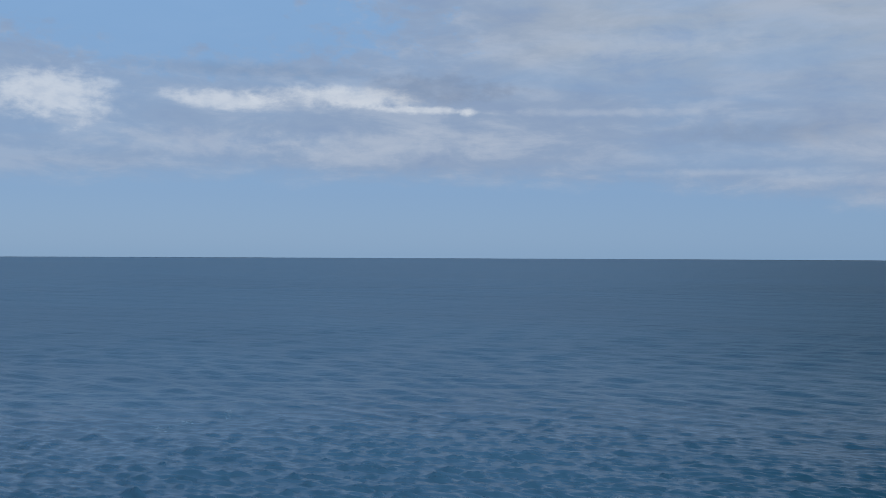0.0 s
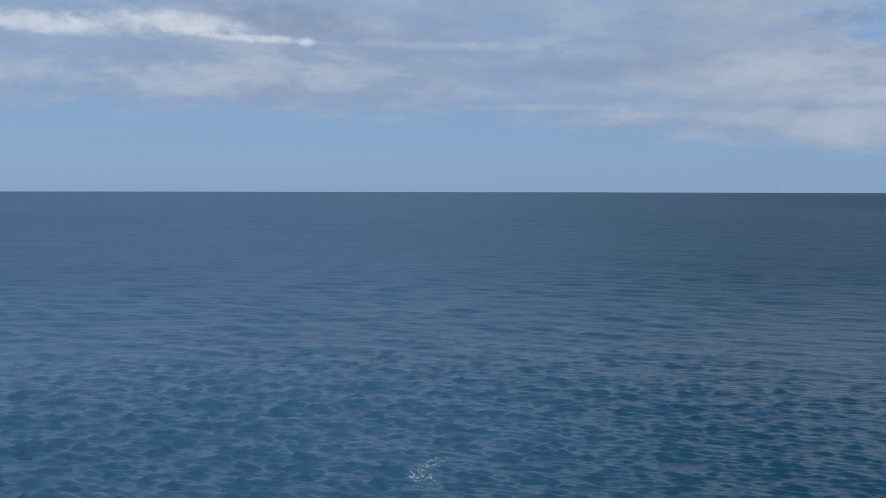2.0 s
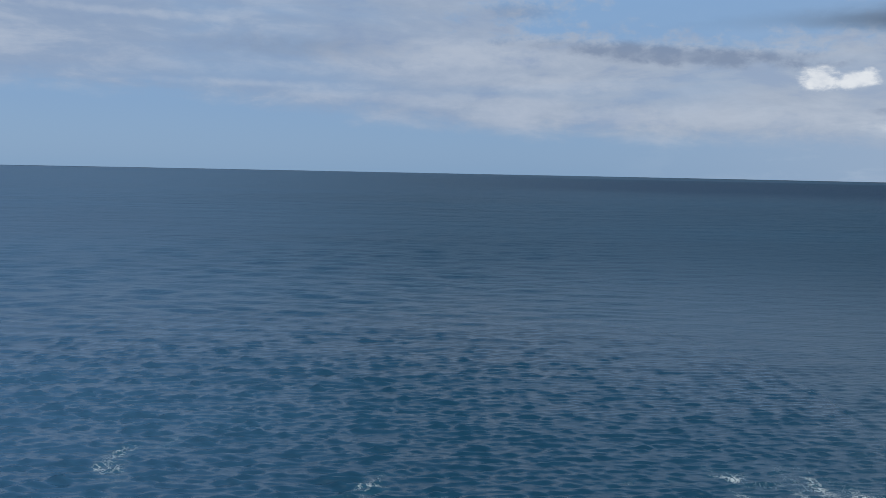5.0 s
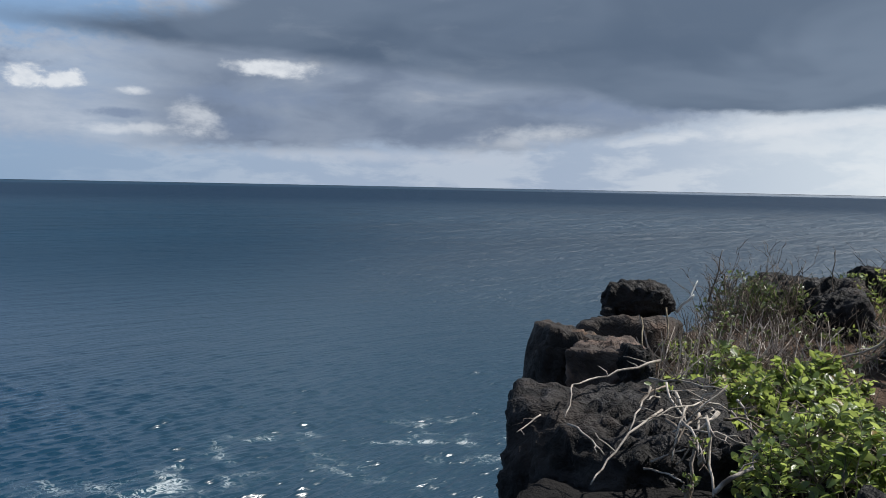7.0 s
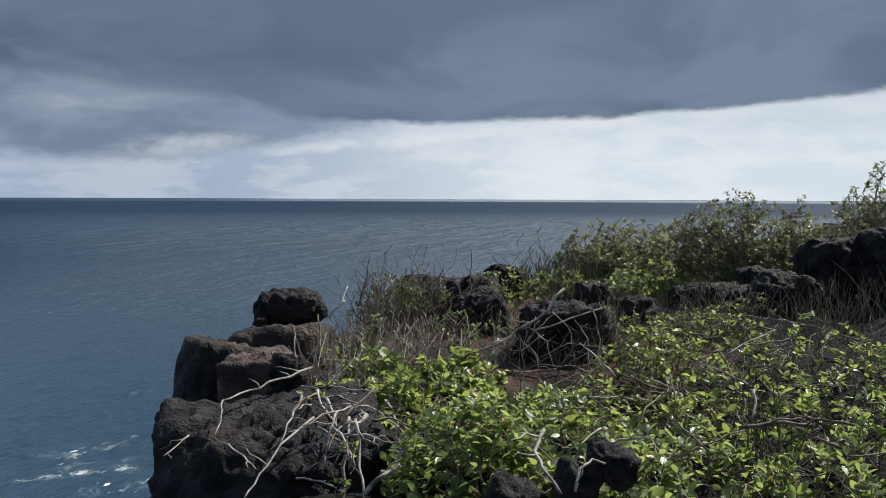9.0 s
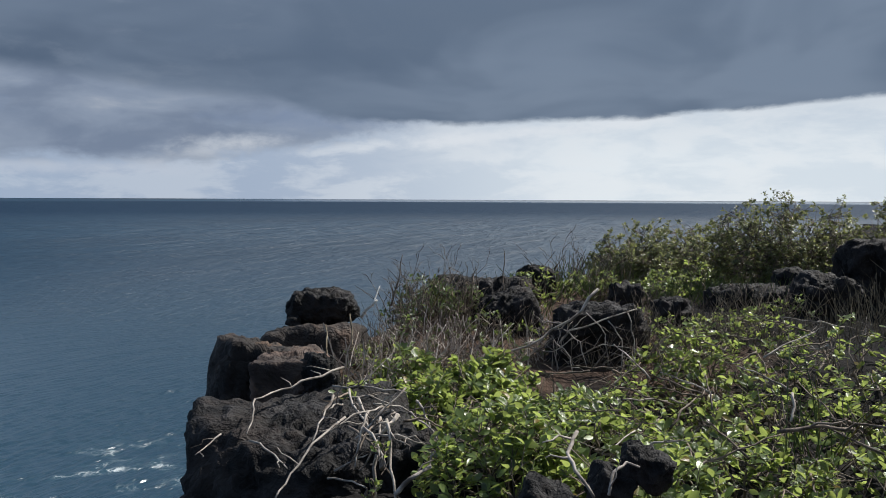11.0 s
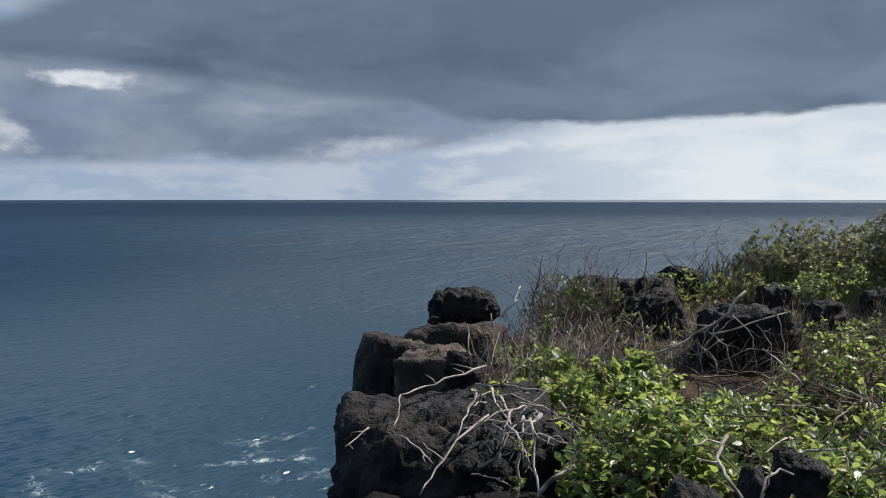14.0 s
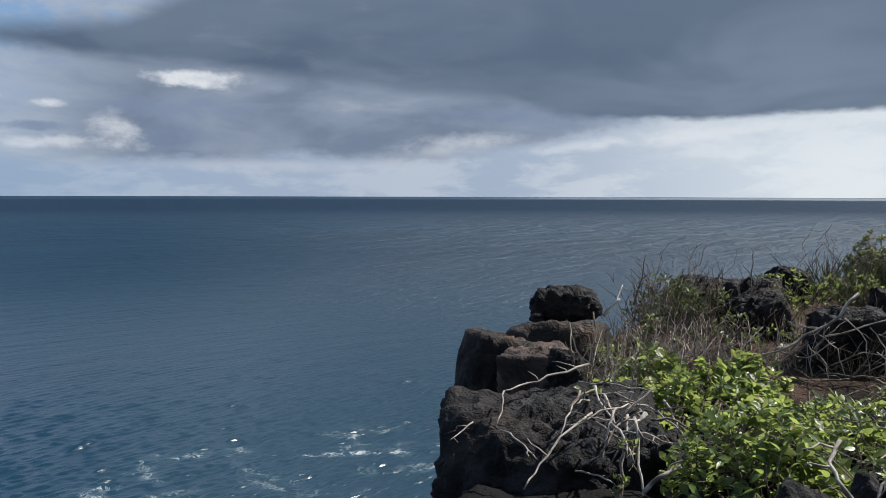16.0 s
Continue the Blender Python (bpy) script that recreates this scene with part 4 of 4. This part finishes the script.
dead_branch([(1.79, 4.00, 0.54), (1.94, 4.00, 0.56), (2.14, 4.00, 0.55)], 0.0111, 0.0086, "thick grey branch among green leaves", 24, 2, TWIG)

for k, (x, y, h, sx, sy, c, mat) in enumerate([
        (0.9, 7.6, 0.34, 0.5, 0.2, 90, TWIG), (2.4, 8.0, 0.36, 0.8, 0.5, 160, TWIG), (2.9, 9.2, 0.36, 0.9, 0.5, 360, GRASS), (1.75, 9.4, 0.36, 0.6, 0.4, 240, GRASS),
        (0.1, 6.7, 0.3, 0.35, 0.4, 70, TWIG), (3.9, 8.8, 0.4, 0.8, 0.4, 300, GRASS), (1.6, 8.0, 0.26, 0.5, 0.4, 130, GRASS)]):
    tuft((x, y, 0.0), c, h, (sx, sy), 30 + k, "loose grass and dry stems between lava rocks", mat, "grass_tuft", 0.5, 0.0045)



def bare_shrub(at, stems, height, spread, seed, label, mat, thick=0.005):
    """A leafless shrub: each stem rises, bends and forks into finer twigs."""
    rng = random.Random(seed)
    root = new("bare_shrub")
    root.location = at
    for _ in range(stems):
        a, q = rng.uniform(0, 6.283), rng.random()
        foot = Vector((math.cos(a) * spread * 0.35 * q, math.sin(a) * spread * 0.35 * q, -0.03))
        tip = Vector((math.cos(a) * spread * q + rng.gauss(0, 0.05), math.sin(a) * spread * q, height * rng.uniform(0.5, 1.0)))
        line = wander(foot, tip, rng, 0.10, 5)
        r = thick * rng.uniform(0.7, 1.2)
        pieces = [tube(line, r, r * 0.35, 5)]
        for k in range(1, len(line)):
            for _ in range(rng.choice((1, 1, 2))):
                d = (line[k] - line[k - 1]).normalized()
                side = (d + Vector((rng.gauss(0, 0.6), rng.gauss(0, 0.6), rng.uniform(-0.1, 0.5)))).normalized()
                end = line[k] + side * height * rng.uniform(0.12, 0.34)
                twig = wander(line[k], end, rng, 0.10, 3)
                pieces.append(tube(twig, r * 0.5, r * 0.25, 4))
                fork = (side + Vector((rng.gauss(0, 0.7), rng.gauss(0, 0.7), 0.2))).normalized()
                pieces.append(tube(wander(twig[2], twig[2] + fork * height * rng.uniform(0.06, 0.16), rng, 0.1, 2), r * 0.32, r * 0.2, 3))
        part("stem", mesh_of("stem", *gather(pieces), mat, True), root)
    return tagged(root, label, "shrub", "bare shrubs")


for k, (x, y, stems, h, w, mat) in enumerate([
        (0.02, 6.15, 10, 0.42, 0.34, STICK), (0.28, 6.45, 9, 0.40, 0.34, TWIG), (0.05, 6.75, 9, 0.38, 0.32, TWIG), (0.55, 6.75, 9, 0.36, 0.36, STICK),
        (0.20, 7.35, 12, 0.46, 0.36, TWIG), (0.55, 7.75, 14, 0.62, 0.40, TWIG), (0.30, 7.85, 12, 0.60, 0.34, TWIG), (0.75, 8.15, 10, 0.50, 0.30, TWIG),
        (0.85, 7.25, 8, 0.34, 0.40, TWIG), (1.30, 7.30, 8, 0.34, 0.40, DRIFT), (1.90, 6.75, 9, 0.50, 0.40, TWIG), (2.15, 10.1, 12, 0.62, 0.6, TWIG),
        (2.7, 7.0, 8, 0.36, 0.40, TWIG), (3.2, 7.5, 10, 0.46, 0.5, TWIG), (2.2, 9.2, 8, 0.42, 0.4, TWIG)]):
    bare_shrub(ground_at(x, y), stems, h, w, 400 + k, "leafless dry shrub with thin forked grey-brown twigs", mat)

rng = random.Random(55)
for k in range(18):
    x, y = rng.uniform(-0.22, 0.30), rng.uniform(4.35, 5.1)
    a, run = rng.uniform(-2.4, 0.6), rng.uniform(0.15, 0.42)
    z = 0.44 + rng.uniform(0.0, 0.08)
    drop = rng.uniform(-0.28, 0.05)
    pts = [(x, y, z), (x + math.cos(a) * run * 0.5, y + math.sin(a) * run * 0.5, z + drop * 0.35 + 0.02), (x + math.cos(a) * run, y + math.sin(a) * run, z + drop)]
    dead_branch(pts, rng.uniform(0.005, 0.009), 0.004, PALE, 300 + k, 2, DRIFT if k % 3 else TWIG)

# long bare stems that run through the leaves
rng = random.Random(77)
for k in range(75):
    x, y = rng.uniform(1.2, 3.9), rng.uniform(4.0, 6.2)
    a, run = rng.uniform(0, 6.283), rng.uniform(0.15, 0.55)
    z = land_height(x, y) + rng.uniform(0.22, 0.42)
    rise = rng.uniform(-0.08, 0.20)
    pts = [(x, y, z), (x + math.cos(a) * run * 0.5, y + math.sin(a) * run * 0.5, z + rise * 0.6), (x + math.cos(a) * run, y + math.sin(a) * run, z + rise)]
    dead_branch(pts, rng.uniform(0.004, 0.008), 0.003, "thin dry branch tangled in green leaves", 200 + k, 3, DRIFT if k % 4 == 0 else TWIG)

dead_branch([(-0.16, 7.20, 0.64), (-0.11, 7.20, 0.71), (-0.03, 7.20, 0.78)], 0.014, 0.009, "white bleached stick behind the boulder", 90, 1, WHITE_WOOD)
